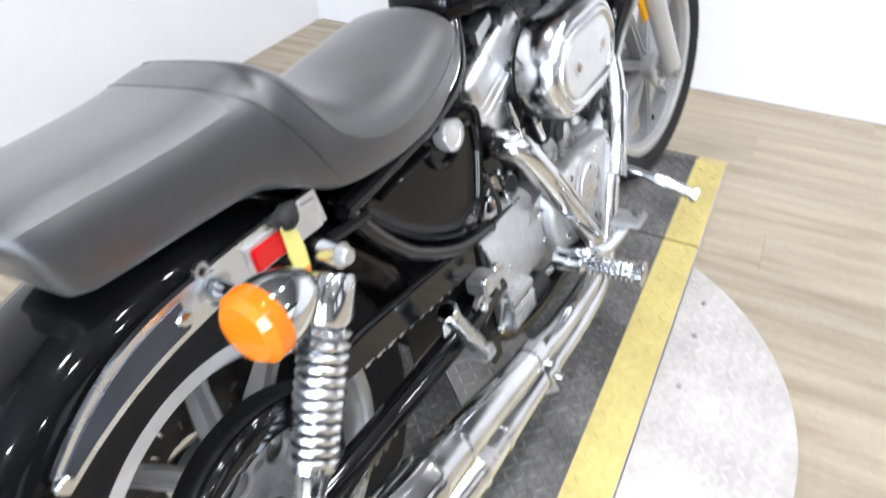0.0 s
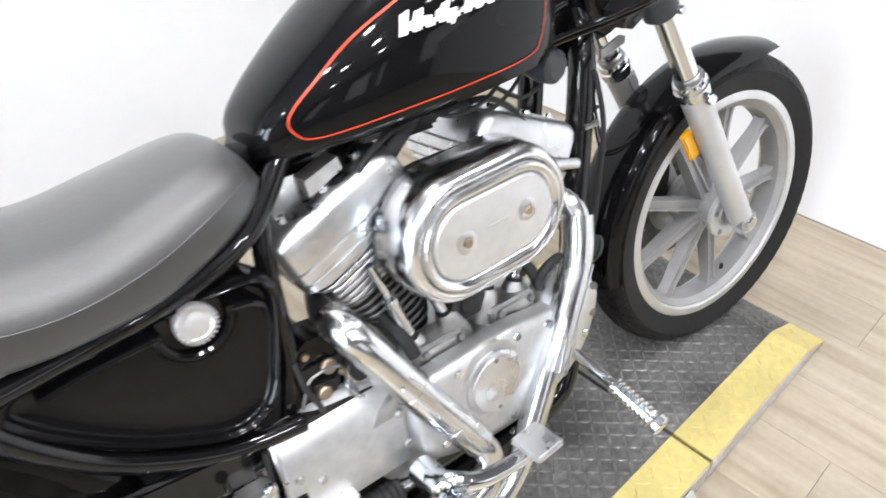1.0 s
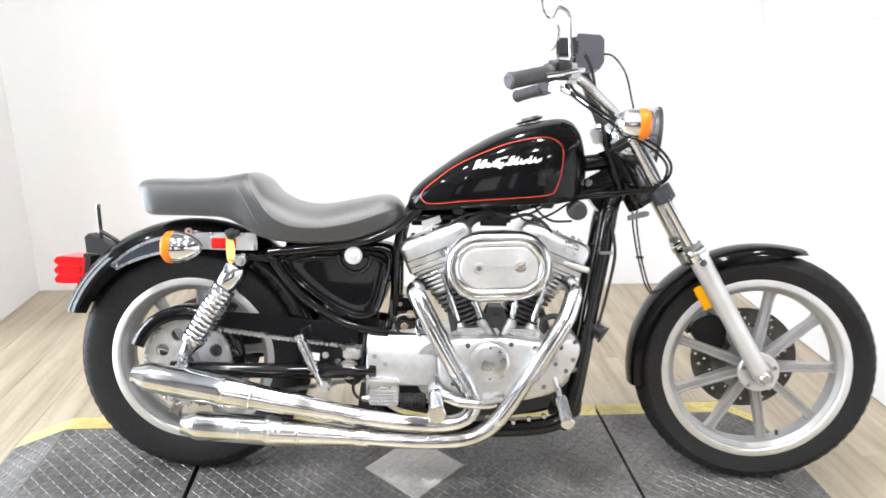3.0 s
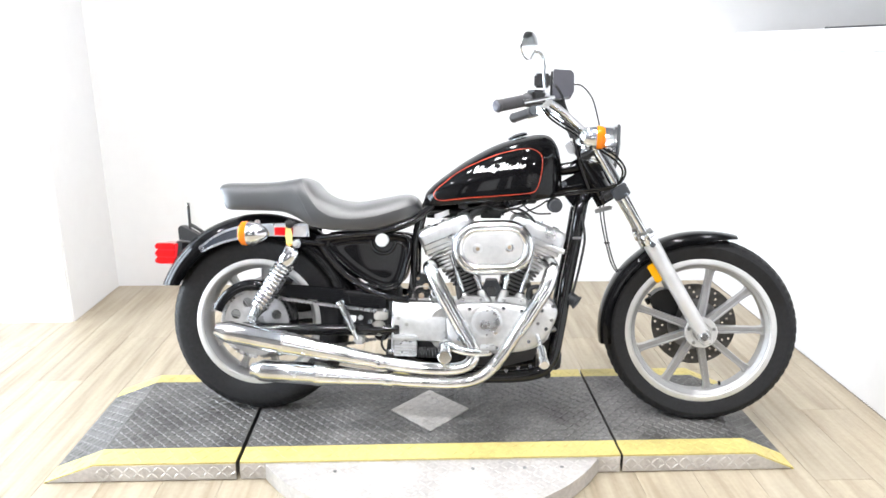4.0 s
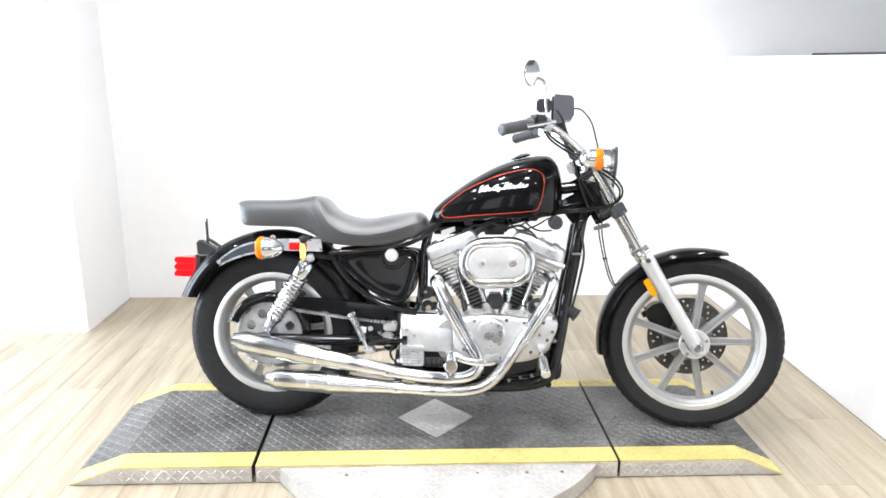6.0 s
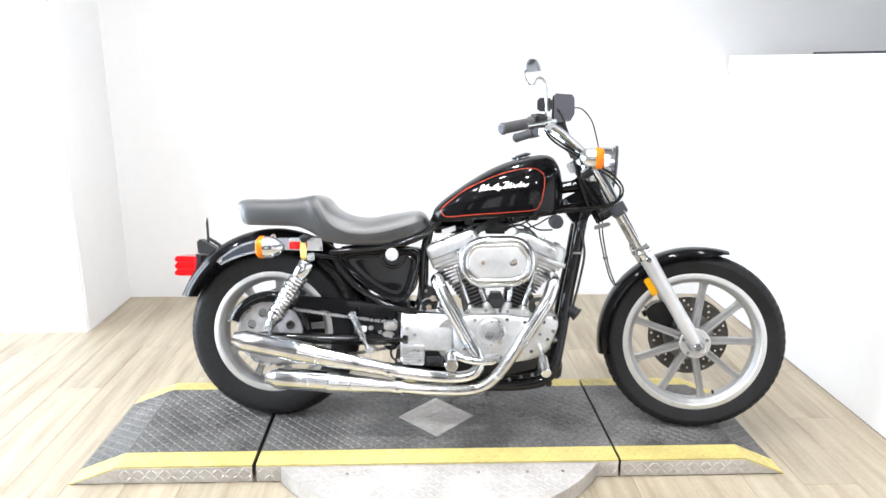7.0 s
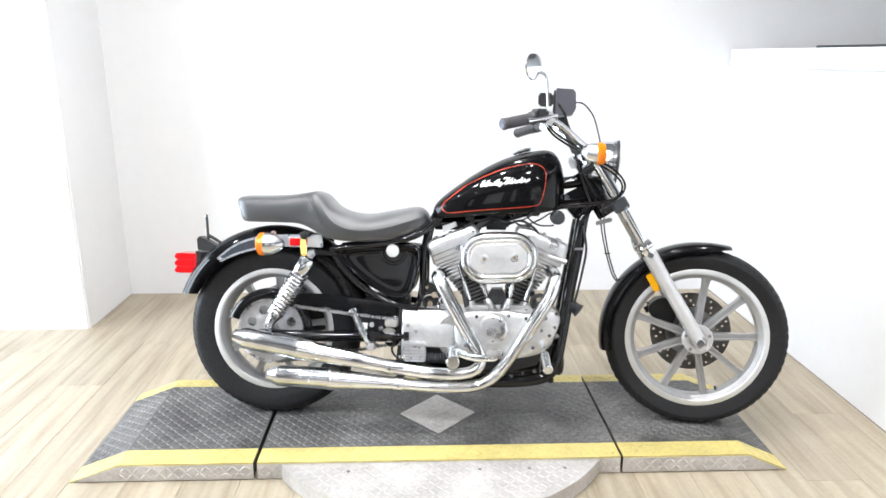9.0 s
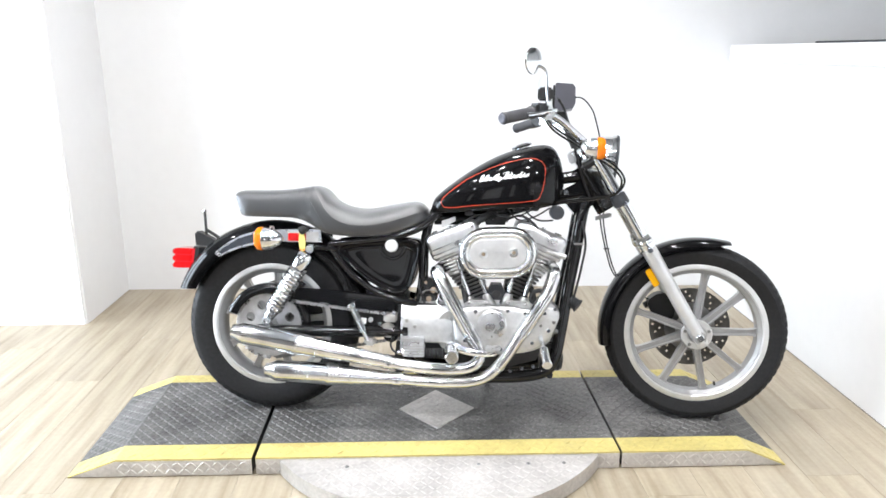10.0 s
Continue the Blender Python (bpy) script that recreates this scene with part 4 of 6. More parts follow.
bracket = part("plate_bracket", slab([(-0.282, 0.590), (-0.205, 0.582), (-0.202, 0.600), (-0.242, 0.622), (-0.276, 0.640), (-0.286, 0.630)], -0.045, 0.0, 0.004), SATIN, bike, "black licence plate bracket")
part("bracket_arm", tube([(-0.252, -0.02, 0.62), (-0.255, -0.02, 0.66), (-0.259, -0.02, 0.712)], 0.005, 10), SATIN, bracket)
part("bracket_stay", tube([(-0.255, -0.02, 0.645), (-0.225, -0.02, 0.628), (-0.200, -0.02, 0.612)], 0.006), SATIN, bracket)
part("bracket_bolt", bolt((-0.259, -0.02, 0.710), (0, 0, 1), 0.007, 0.008), CHROME, bracket)

# ---- shocks, chain and guards ----
for s in (-1, 1):
    top, low = Vector((0.158, s * 0.131, 0.590)), Vector((0.007, s * 0.133, 0.338))
    d = (low - top).normalized()
    side = d.cross(Vector((0, 1, 0)))
    L = (low - top).length
    body = part("shock_absorber", tube([top + d * 0.04, top + d * (L - 0.02)], 0.018, 16, smooth=False), CHROME, bike, "chrome coil-over rear shock")
    part("upper_cover", lathe([(0.016, 0.0), (0.018, 0.016), (0.020, 0.026), (0.026, 0.0295), (0.070, 0.031), (0.078, 0.028), (0.078, 0.0)], top, d, 12), CHROME, body)
    coil = []
    turns, n = 12, 12 * 14
    for k in range(n + 1):
        a = 2 * math.pi * turns * k / n
        coil.append(top + d * (0.078 + (L - 0.13) * k / n) + (side * math.cos(a) + Vector((0, 1, 0)) * math.sin(a)) * 0.0255)
    part("spring", tube(coil, 0.0060, 8, smooth=False), SPRING, body, "chrome coil spring")
    part("lower_cup", lathe([(L - 0.058, 0.0), (L - 0.056, 0.029), (L - 0.046, 0.030), (L - 0.036, 0.024), (L - 0.014, 0.018), (L, 0.016), (L, 0)], top, d, 28), CHROME, body)
    for p in (top, low):
        part("eye", lathe([(-0.014, 0.0), (-0.014, 0.015), (0.014, 0.015), (0.014, 0.0)], p, (0, 1, 0), 24), STRUT, body)
        part("eye_bolt", bolt(p + Vector((0, s * 0.014, 0)), (0, s, 0), 0.0105, 0.012), POLISHED, body)
    part("mount_stub", tube([(0.172, s * 0.112, 0.594), (0.245, s * 0.112, 0.588)], 0.008, 12, smooth=False), FRAME_BLACK, bike)
    part("shock_mount", tube([(0.158, s * 0.10, 0.594), (0.158, s * 0.131, 0.590)], 0.012, 12, smooth=False), FRAME_BLACK, bike)

guard = part("chain_guard", slab([(0.085, 0.446), (0.20, 0.442), (0.308, 0.433), (0.44, 0.419), (0.452, 0.408), (0.452, 0.372), (0.391, 0.377), (0.248, 0.394), (0.095, 0.412)], -0.110, -0.100, 0.003), FRAME_BLACK, bike, "black chain guard")
part("guard_top", tube([(0.085, -0.100, 0.444), (0.20, -0.100, 0.440), (0.308, -0.100, 0.431), (0.44, -0.100, 0.417)], 0.006, 10), FRAME_BLACK, guard, "rolled top edge")
part("guard_label", box((0.029, 0.002, 0.020), (0.340, -0.1215, 0.341), Matrix.Rotation(radians(6), 4, "Y"), 0.0005), WHITE_INK, bike, "small pale label on the swingarm")
part("guard_bolt", bolt((0.368, -0.108, 0.342), (0, -1, 0), 0.009, 0.008), POLISHED, bike)
for name, a0, a1, r0, r1, y0, y1, label in (("sprocket_guard", 48, 160, 0.117, 0.153, -0.105, -0.06, "black arched sprocket guard"), ("inner_guard", -32, 62, 0.106, 0.143, -0.066, -0.05, "black guard round the sprocket's front")):
    rings = []
    for a in np.linspace(radians(a0), radians(a1), 26):
        rings.append([(REAR.x + r * math.cos(a), y, REAR.z + r * math.sin(a)) for y, r in ((y0, r0), (y0 - 0.003, (r0 + r1) / 2), (y0, r1 - 0.007), (y0 + 0.005, r1 - 0.001), (y0 + 0.01, r1), (y1, r1), (y1, r1 - 0.004), (y0 + 0.01, r1 - 0.005), (y0 + 0.004, r1 - 0.009), (y0 + 0.004, r0))])
    part(name, skin(bmesh.new(), rings), FRAME_BLACK, bike, label, smooth=50)


def chain_run(a, b, sag):
    bm = bmesh.new()
    n = int((b - a).length / 0.0125)
    for k in range(n):
        t = (k + 0.5) / n
        p = a.lerp(b, t) - Vector((0, 0, sag * 4 * t * (1 - t)))
        ang = math.atan2((b - a).z, (b - a).x) - 0
        turn = Matrix.Rotation(-ang, 4, "Y")
        for y in ((-0.009, 0.009) if k % 2 else (-0.006, 0.006)):
            join(bm, box((0.0100, 0.002, 0.0105), p + Vector((0, y, 0)), turn, 0.0028, 2))
        join(bm, box((0.0126, 0.010, 0.0065), p, turn, 0.001, 1))
    return bm


part("chain_upper", chain_run(Vector((0.02, -0.085, 0.407)), Vector((0.50, -0.085, 0.355)), 0.003), CHAIN, bike, "bright steel drive chain")
part("chain_lower", chain_run(Vector((0.02, -0.072, 0.192)), Vector((0.53, -0.072, 0.287)), 0.003), STEEL, bike, "grey steel drive chain")

# ---- side cover ----
OIL = [(0.240, 0.598), (0.30, 0.617), (0.42, 0.624), (0.50, 0.624), (0.530, 0.614), (0.537, 0.585), (0.524, 0.52), (0.508, 0.466), (0.488, 0.442), (0.460, 0.434), (0.425, 0.442), (0.36, 0.476), (0.30, 0.520), (0.252, 0.568)]
outline = [tuple(p) for p in spline(OIL, 4, True)]
cx, cz = 0.43, 0.545
rings = [[(cx + (x - cx) * k, y, cz + (z - cz) * k) for x, z in outline] for k, y in ((0.97, -0.05), (1.0, -0.07), (1.0, -0.093), (0.992, -0.102), (0.97, -0.1085), (0.94, -0.1105), (0.91, -0.1085), (0.89, -0.103), (0.875, -0.099), (0.86, -0.098), (0.6, -0.100))]
side_cover = part("oil_tank", skin(bmesh.new(), rings), BLACK, bike, "gloss black oil tank cover", smooth=50)
part("filler_boss", tube([(0.441 + 0.041 * math.cos(a), -0.1035, 0.600 + 0.041 * math.sin(a)) for a in np.linspace(math.pi * 0.98, math.pi * 2.02, 15)], 0.0062, 10, 2), BLACK, side_cover)
for path in ([(0.285, -0.102, 0.586), (0.33, -0.1045, 0.594), (0.375, -0.1055, 0.597), (0.401, -0.1055, 0.598)], [(0.481, -0.1055, 0.598), (0.505, -0.1045, 0.593), (0.519, -0.102, 0.578), (0.520, -0.1025, 0.543)]):
    part("cover_crease", tube(path, 0.0044, 8), BLACK, side_cover)
knob = part("filler_knob", lathe([(-0.005, 0.017), (0.006, 0.018), (0.008, 0.0205), (0.026, 0.0215), (0.029, 0.0195), (0.0292, 0.0165), (0.0275, 0.015), (0.0275, 0.012), (0.0285, 0.010), (0.0285, 0.0)], (0.440, -0.094, 0.602), (0, -1, 0.1), 32), PALE_ALLOY, side_cover, "polished round filler cap with a knurled rim")
bm = bmesh.new()
for k in range(24):
    a = 2 * math.pi * k / 24
    p = Vector((0.440 + 0.0212 * math.cos(a), -0.1115, 0.6037 + 0.0212 * math.sin(a)))
    join(bm, tube([p, p + Vector((0, -0.014, 0.0014))], 0.0016, 6, smooth=False))
tagged(part("knurling", bm, PALE_ALLOY, knob), kind="stuff")
part("side_cover", skin(bmesh.new(), [[(x, -y, z) for x, y, z in r] for r in rings[:7]]), BLACK, bike)


# ---- engine ----
CRANK = Vector((0.803, 0, 0.270))


def oblong(b, y, r, n=5):
    """A rounded rectangle: half sizes b and y, corner radius r."""
    pts = []
    for sx, sy, a0 in ((1, 1, 0), (-1, 1, 90), (-1, -1, 180), (1, -1, 270)):
        for k in range(n):
            a = radians(a0 + 90 * k / (n - 1))
            pts.append((sx * (b - r) + r * math.cos(a), sy * (y - r) + r * math.sin(a)))
    return pts


def stack(lean, layers, name, mat, parent, label="", shift=0.0, bm=None, finish=True):
    """Rounded plates along a cylinder's line; layers: (distance, half width, half depth, corner, offset)."""
    own = bm or bmesh.new()
    up = Vector((math.sin(lean), 0, math.cos(lean)))
    fwd = Vector((math.cos(lean), 0, -math.sin(lean)))
    rings = [[CRANK + up * a + fwd * (u + off) + Vector((0, v + shift, 0)) for u, v in oblong(b, y, r)] for a, b, y, r, off in layers]
    skin(own, rings)
    return part(name, own, mat, parent, label) if finish else own


engine = part("crankcase", slab([tuple(p) for p in spline([(0.60, 0.30), (0.62, 0.37), (0.70, 0.393), (0.80, 0.398), (0.92, 0.390), (0.99, 0.37), (1.0, 0.30), (0.95, 0.255), (0.85, 0.235), (0.72, 0.235), (0.63, 0.245)], 4, True)], -0.12, 0.12, 0.012), CAST, bike, "cast aluminium engine case")
part("sump", slab([(0.63, 0.25), (0.97, 0.255), (0.95, 0.21), (0.86, 0.185), (0.70, 0.185), (0.64, 0.205)], -0.09, 0.09, 0.012), SATIN, bike, "dark engine bottom")
part("gearbox", slab([(0.47, 0.29), (0.48, 0.385), (0.53, 0.405), (0.63, 0.40), (0.63, 0.22), (0.52, 0.215)], -0.10, 0.11, 0.012), SATIN, bike, "black gearbox case")
for name, lean, sgn in (("rear_cylinder", radians(-22.5), -1), ("front_cylinder", radians(22.5), 1)):
    barrel = stack(lean, [(0.12, 0.033, 0.036, 0.03, 0), (0.285, 0.046, 0.046, 0.04, 0)], name, SATIN, bike, "finned black and silver cylinder")
    for k in range(9):
        a = 0.158 + 0.0135 * k
        w = 0.037 + 0.0036 * k
        stack(lean, [(a, w - 0.001, 0.052 + 0.001 * k, 0.026, 0), (a + 0.0015, w, 0.053 + 0.001 * k, 0.026, 0), (a + 0.0045, w, 0.053 + 0.001 * k, 0.026, 0), (a + 0.006, w - 0.001, 0.052 + 0.001 * k, 0.026, 0)], "fin", DARK_CAST, barrel)
    head = stack(lean, [(0.275, 0.052, 0.056, 0.03, 0), (0.350, 0.066, 0.070, 0.03, 0)], "cylinder_head", CAST, bike, "cast aluminium cylinder head")
    for k in range(6):
        a, w = 0.272 + 0.0128 * k, 0.068 + 0.0044 * k
        stack(lean, [(a, w - 0.001, 0.058 + 0.004 * k, 0.026, 0), (a + 0.0015, w, 0.059 + 0.004 * k, 0.026, 0), (a + 0.0055, w, 0.059 + 0.004 * k, 0.026, 0), (a + 0.007, w - 0.001, 0.058 + 0.004 * k, 0.026, 0)], "fin", POLISHED, head)
    rocker = stack(lean, [(0.345, 0.092, 0.082, 0.018, 0), (0.347, 0.096, 0.086, 0.018, 0), (0.358, 0.097, 0.087, 0.018, 0), (0.360, 0.094, 0.084, 0.018, 0)], "rocker_box", POLISHED, bike, "polished three-piece rocker box")
    stack(lean, [(0.360, 0.093, 0.083, 0.018, 0), (0.362, 0.0965, 0.0865, 0.018, 0), (0.376, 0.0975, 0.0875, 0.018, 0), (0.378, 0.094, 0.084, 0.018, 0)], "rocker_middle", POLISHED, rocker)
    stack(lean, [(0.378, 0.093, 0.083, 0.018, 0), (0.380, 0.0965, 0.0865, 0.018, 0), (0.406, 0.097, 0.087, 0.018, 0), (0.418, 0.0955, 0.0855, 0.019, 0), (0.426, 0.0915, 0.0815, 0.020, 0), (0.4305, 0.085, 0.075, 0.020, 0), (0.432, 0.074, 0.064, 0.02, 0)], "rocker_cover", POLISHED, rocker)
    up = Vector((math.sin(lean), 0, math.cos(lean)))
    fwd = Vector((math.cos(lean), 0, -math.sin(lean)))
    for u, v in ((-0.06, -0.05), (0.06, -0.05), (-0.06, 0.05), (0.06, 0.05), (0.0, -0.06)):
        part("rocker_bolt", bolt(CRANK + up * 0.430 + fwd * u + Vector((0, v, 0)), up, 0.007, 0.008), CHROME, rocker)
    # pushrod tubes beside the barrel, on tappet guides
    for (x0, z0), (x1, z1) in ((((0.668, 0.558), (0.711, 0.428)), ((0.735, 0.525), (0.771, 0.440))) if sgn < 0 else (((0.939, 0.553), (0.905, 0.430)), ((0.865, 0.515), (0.849, 0.442)))):
        a, b = Vector((x0, -0.080, z0)), Vector((x1, -0.082, z1))
        d = b - a
        rod = part("pushrod_tube", tube([a, a + d * 0.5], 0.0065, 12, smooth=False), CHROME, bike, "chrome pushrod tube")
        part("lower_tube", tube([a + d * 0.46, a + d * 0.98], 0.0095, 12, smooth=False), CHROME, rod)
        part("collar", lathe([(0, 0.0), (0, 0.0115), (0.008, 0.0115), (0.008, 0)], a + d * 0.44, d.normalized(), 16), CHROME, rod)
        part("seal", lathe([(0, 0.0), (0, 0.0125), (0.008, 0.0125), (0.008, 0)], a + d * 0.95, d.normalized(), 16), RUBBER, rod)
        part("tappet_guide", lathe([(0, 0.0), (0, 0.012), (0.006, 0.0165), (0.022, 0.019), (0.045, 0.020), (0.062, 0.020), (0.062, 0)], b - d.normalized() * 0.002, d.normalized(), 20), CAST, rod, "cast tappet guide")
    mid = 0.741 if sgn < 0 else 0.877
    block = part("tappet_block", box((0.088, 0.05, 0.032), (mid, -0.086, 0.405), bevel=0.006), CAST, bike, "cast aluminium tappet block")
    for x in (mid - 0.03, mid + 0.03):
        part("block_bolt", bolt((x, -0.112, 0.411), (0, -1, 0.4), 0.006, 0.006), STEEL, block)
part("breather_block", slab([(0.788, 0.475), (0.824, 0.475), (0.838, 0.445), (0.824, 0.420), (0.788, 0.420), (0.774, 0.445)], -0.095, -0.03, 0.006), PLASTIC, bike, "black breather block between the cylinders")
part("breather_cap", lathe([(0, 0.0), (0, 0.016), (0.005, 0.015), (0.006, 0.0)], (0.806, -0.095, 0.440), (0, -1, 0.2), 20), SATIN, bike)
for x, z in ((0.690, 0.430), (0.930, 0.428)):
    part("case_hose", tube([(x, -0.04, z + 0.03), (x + 0.005, -0.085, z + 0.01), (x + 0.012, -0.10, z - 0.02)], 0.010), RUBBER, bike)

# timing cover, its round lid and bolts
CAM = [(0.662, 0.300), (0.662, 0.372), (0.690, 0.398), (0.760, 0.404), (0.84, 0.406), (0.91, 0.398), (0.96, 0.400), (1.0, 0.408), (1.022, 0.385), (1.012, 0.340), (0.985, 0.295), (0.94, 0.262), (0.88, 0.243), (0.80, 0.238), (0.72, 0.250), (0.68, 0.268)]
out = [tuple(p) for p in spline(CAM, 4, True)]
cx, cz = 0.83, 0.325
rings = [[(cx + (x - cx) * k, y, cz + (z - cz) * k) for x, z in out] for k, y in ((1.0, -0.115), (1.0, -0.135), (0.985, -0.143), (0.95, -0.147), (0.80, -0.150), (0.4, -0.152))]
cover = part("timing_cover", skin(bmesh.new(), rings), BRUSHED, bike, "polished aluminium timing cover", smooth=50)
part("lid_boss", lathe([(-0.004, 0.064), (0.002, 0.062), (0.004, 0.058), (0.004, 0.050)], (0.792, -0.147, 0.343), (0, -1, 0), 48), CAST, cover, "rough cast ring round the lid")
part("timing_lid", lathe([(0, 0.051), (0.007, 0.050), (0.009, 0.046), (0.0095, 0.044), (0.0120, 0.043), (0.0130, 0.037), (0.0130, 0.0)], (0.792, -0.1485, 0.343), (0, -1, 0), 48), POLISHED, cover, "round polished lid")
for x, z in ((0.792, 0.383), (0.792, 0.303)):
    part("lid_screw", bolt((x, -0.161, z), (0, -1, 0), 0.0035, 0.002), STEEL, cover)
for x, z in ((0.735, 0.385), (0.845, 0.390), (0.905, 0.382), (0.97, 0.385), (0.985, 0.325), (0.93, 0.282), (0.825, 0.258), (0.70, 0.345), (0.70, 0.285)):
    part("cover_bolt", bolt((x, -0.143, z), (0, -1, 0), 0.0075, 0.008), CHROME, cover)
part("front_housing", lathe([(0, 0.0), (0, 0.05), (0.05, 0.05), (0.06, 0.044), (0.062, 0.0)], (0.972, -0.085, 0.380), (0, -1, 0), 32), POLISHED, bike, "polished round oil pump housing")
for a in (30, 100, 250, 320):
    part("housing_bolt", bolt((0.972 + 0.040 * math.cos(radians(a)), -0.145, 0.380 + 0.040 * math.sin(radians(a))), (0, -1, 0), 0.006, 0.007), STEEL, bike)
part("oil_hose", tube([(0.945, -0.10, 0.405), (0.926, -0.112, 0.425), (0.930, -0.120, 0.450), (0.952, -0.122, 0.460), (0.975, -0.112, 0.452), (0.985, -0.095, 0.435)], 0.0075), RUBBER, bike)

# sprocket cover with a turned edge
rings = []
for x in np.linspace(0.480, 0.654, 16):
    up = 0.004 * math.cos((x - 0.60) / 0.035) if 0.53 < x < 0.67 else 0.0        # a low hump along the upper edge
    out = [(-0.078, 0.407 + up), (-0.090, 0.404 + up), (-0.104, 0.394), (-0.115, 0.375), (-0.1215, 0.345), (-0.124, 0.31), (-0.1235, 0.272)]
    rings.append([(x, y, z) for y, z in out] + [(x, y + 0.005, z - 0.004) for y, z in out[::-1]])
sprocket_cover = part("sprocket_cover", skin(bmesh.new(), rings), BRUSHED, bike, "polished aluminium sprocket cover", smooth=40)
part("cover_edge", tube([(0.479, -0.076, 0.408), (0.479, -0.092, 0.404), (0.479, -0.106, 0.394), (0.479, -0.117, 0.375), (0.479, -0.1235, 0.345), (0.479, -0.126, 0.31), (0.479, -0.125, 0.272), (0.478, -0.118, 0.236)], 0.0042, 10), POLISHED, sprocket_cover, "rolled bright edge")
for x, z in ((0.497, 0.345), (0.525, 0.325), (0.650, 0.355), (0.655, 0.30)):
    part("cover_bolt", bolt((x, -0.121, z), (0, -1, 0), 0.0065, 0.006), CAST, sprocket_cover)
mc = part("rear_brake_cylinder", box((0.075, 0.05, 0.05), (0.523, -0.118, 0.246), bevel=0.003), POLISHED, bike, "finned aluminium rear brake cylinder")
part("reservoir_lid", box((0.080, 0.056, 0.018), (0.521, -0.118, 0.281), bevel=0.004), POLISHED, mc)
for k in range(4):
    part("fin", box((0.076, 0.004, 0.003), (0.523, -0.144, 0.230 + 0.010 * k), bevel=0.001), CAST, mc)
bm = bmesh.new()
lathe([(h, 0.0195 if k % 2 else 0.016) for k, h in enumerate(np.linspace(0, 0.068, 15))], (0.562, -0.122, 0.232), (1, 0, 0), 20, bm)
part("boot", bm, RUBBER, mc, "black ribbed rubber boot")
part("push_rod", tube([(0.63, -0.122, 0.232), (0.66, -0.13, 0.235)], 0.006, smooth=False), CHROME, mc)
part("brake_line", tube([(0.486, -0.118, 0.235), (0.455, -0.115, 0.232), (0.44, -0.112, 0.26), (0.46, -0.12, 0.31), (0.47, -0.11, 0.40)], 0.004), SATIN, mc)
part("banjo", bolt((0.486, -0.118, 0.232), (-1, 0, 0), 0.010, 0.022), CHROME, mc)
relay = part("starter_relay", box((0.05, 0.05, 0.05), (0.573, -0.058, 0.413), Matrix.Rotation(0.15, 4, "Y"), 0.008), SATIN, bike, "black box with a round bolt")
part("relay_bolt", bolt((0.570, -0.083, 0.417), (0, -1, 0), 0.010, 0.006), GOLD, relay)
for x, z, r in ((0.558, 0.474, 0.0055), (0.526, 0.418, 0.0055), (0.604, 0.428, 0.006)):
    part("case_screw", bolt((x, -0.074, z), (0, -1, 0), r, 0.006), GOLD, relay)
part("starter_case", slab([(0.545, 0.40), (0.545, 0.478), (0.565, 0.492), (0.612, 0.486), (0.632, 0.455), (0.632, 0.40)], -0.072, -0.02, 0.010, 3), BLACK, relay, "black starter case")
part("relay_wire", tube([(0.538, -0.08, 0.405), (0.545, -0.085, 0.430), (0.557, -0.085, 0.446), (0.587, -0.085, 0.449), (0.599, -0.08, 0.440)], 0.0022), CAST, relay)
for x, y, z, r, m in ((0.585, -0.078, 0.448, 0.011, GOLD), (0.558, -0.098, 0.388, 0.007, CAST), (0.604, -0.092, 0.402, 0.007, CAST), (0.612, -0.070, 0.452, 0.006, CHROME), (0.545, -0.088, 0.440, 0.006, CHROME), (0.630, -0.088, 0.412, 0.006, CAST)):
    part("starter_bolt", bolt((x, y, z), (0, -1, 0.2), r, 0.007), m, relay)
part("hose_clamp", lathe([(0, 0.016), (0, 0.019), (0.008, 0.019), (0.008, 0.016)], (0.622, -0.082, 0.428), (0, -1, 0.1), 24), CHROME, relay)
part("clamped_hose", lathe([(-0.04, 0.0), (-0.04, 0.016), (0.012, 0.016), (0.012, 0.0)], (0.622, -0.082, 0.428), (0, -1, 0.1), 20), RUBBER, relay)
part("solenoid_cover", box((0.10, 0.06, 0.045), (0.590, -0.045, 0.442), bevel=0.010), SATIN, bike, "black solenoid cover")
part("starter_motor", lathe([(0, 0.0), (0, 0.03), (0.10, 0.032), (0.13, 0.026), (0.13, 0.0)], (0.575, 0.06, 0.438), (0, -1, 0), 24), SATIN, bike, "black starter motor")
part("battery_tray", box((0.17, 0.14, 0.15), (0.405, 0.0, 0.363), bevel=0.008), SATIN, bike, "black battery tray")
part("inner_guard", slab([(0.30, 0.285), (0.30, 0.405), (0.475, 0.39), (0.475, 0.285)], -0.072, -0.069, 0.001), SATIN, bike, "black inner chain guard")
part("swingarm_cross", tube([(0.44, -0.11, 0.290), (0.44, 0.11, 0.290)], 0.026, 14, smooth=False), FRAME_BLACK, bike, "black swingarm crossbar")
part("wire_loom", tube([(0.535, -0.10, 0.49), (0.538, -0.11, 0.455), (0.548, -0.108, 0.43), (0.556, -0.10, 0.405)], 0.004), SATIN, bike)
part("earth_wire", tube([(0.615, -0.075, 0.43), (0.600, -0.09, 0.42), (0.606, -0.10, 0.40), (0.622, -0.10, 0.39)], 0.0035), CHROME, bike)
part("switch_box", box((0.045, 0.04, 0.03), (0.44, -0.125, 0.355), bevel=0.005), CAST, bike, "small grey brake switch block")
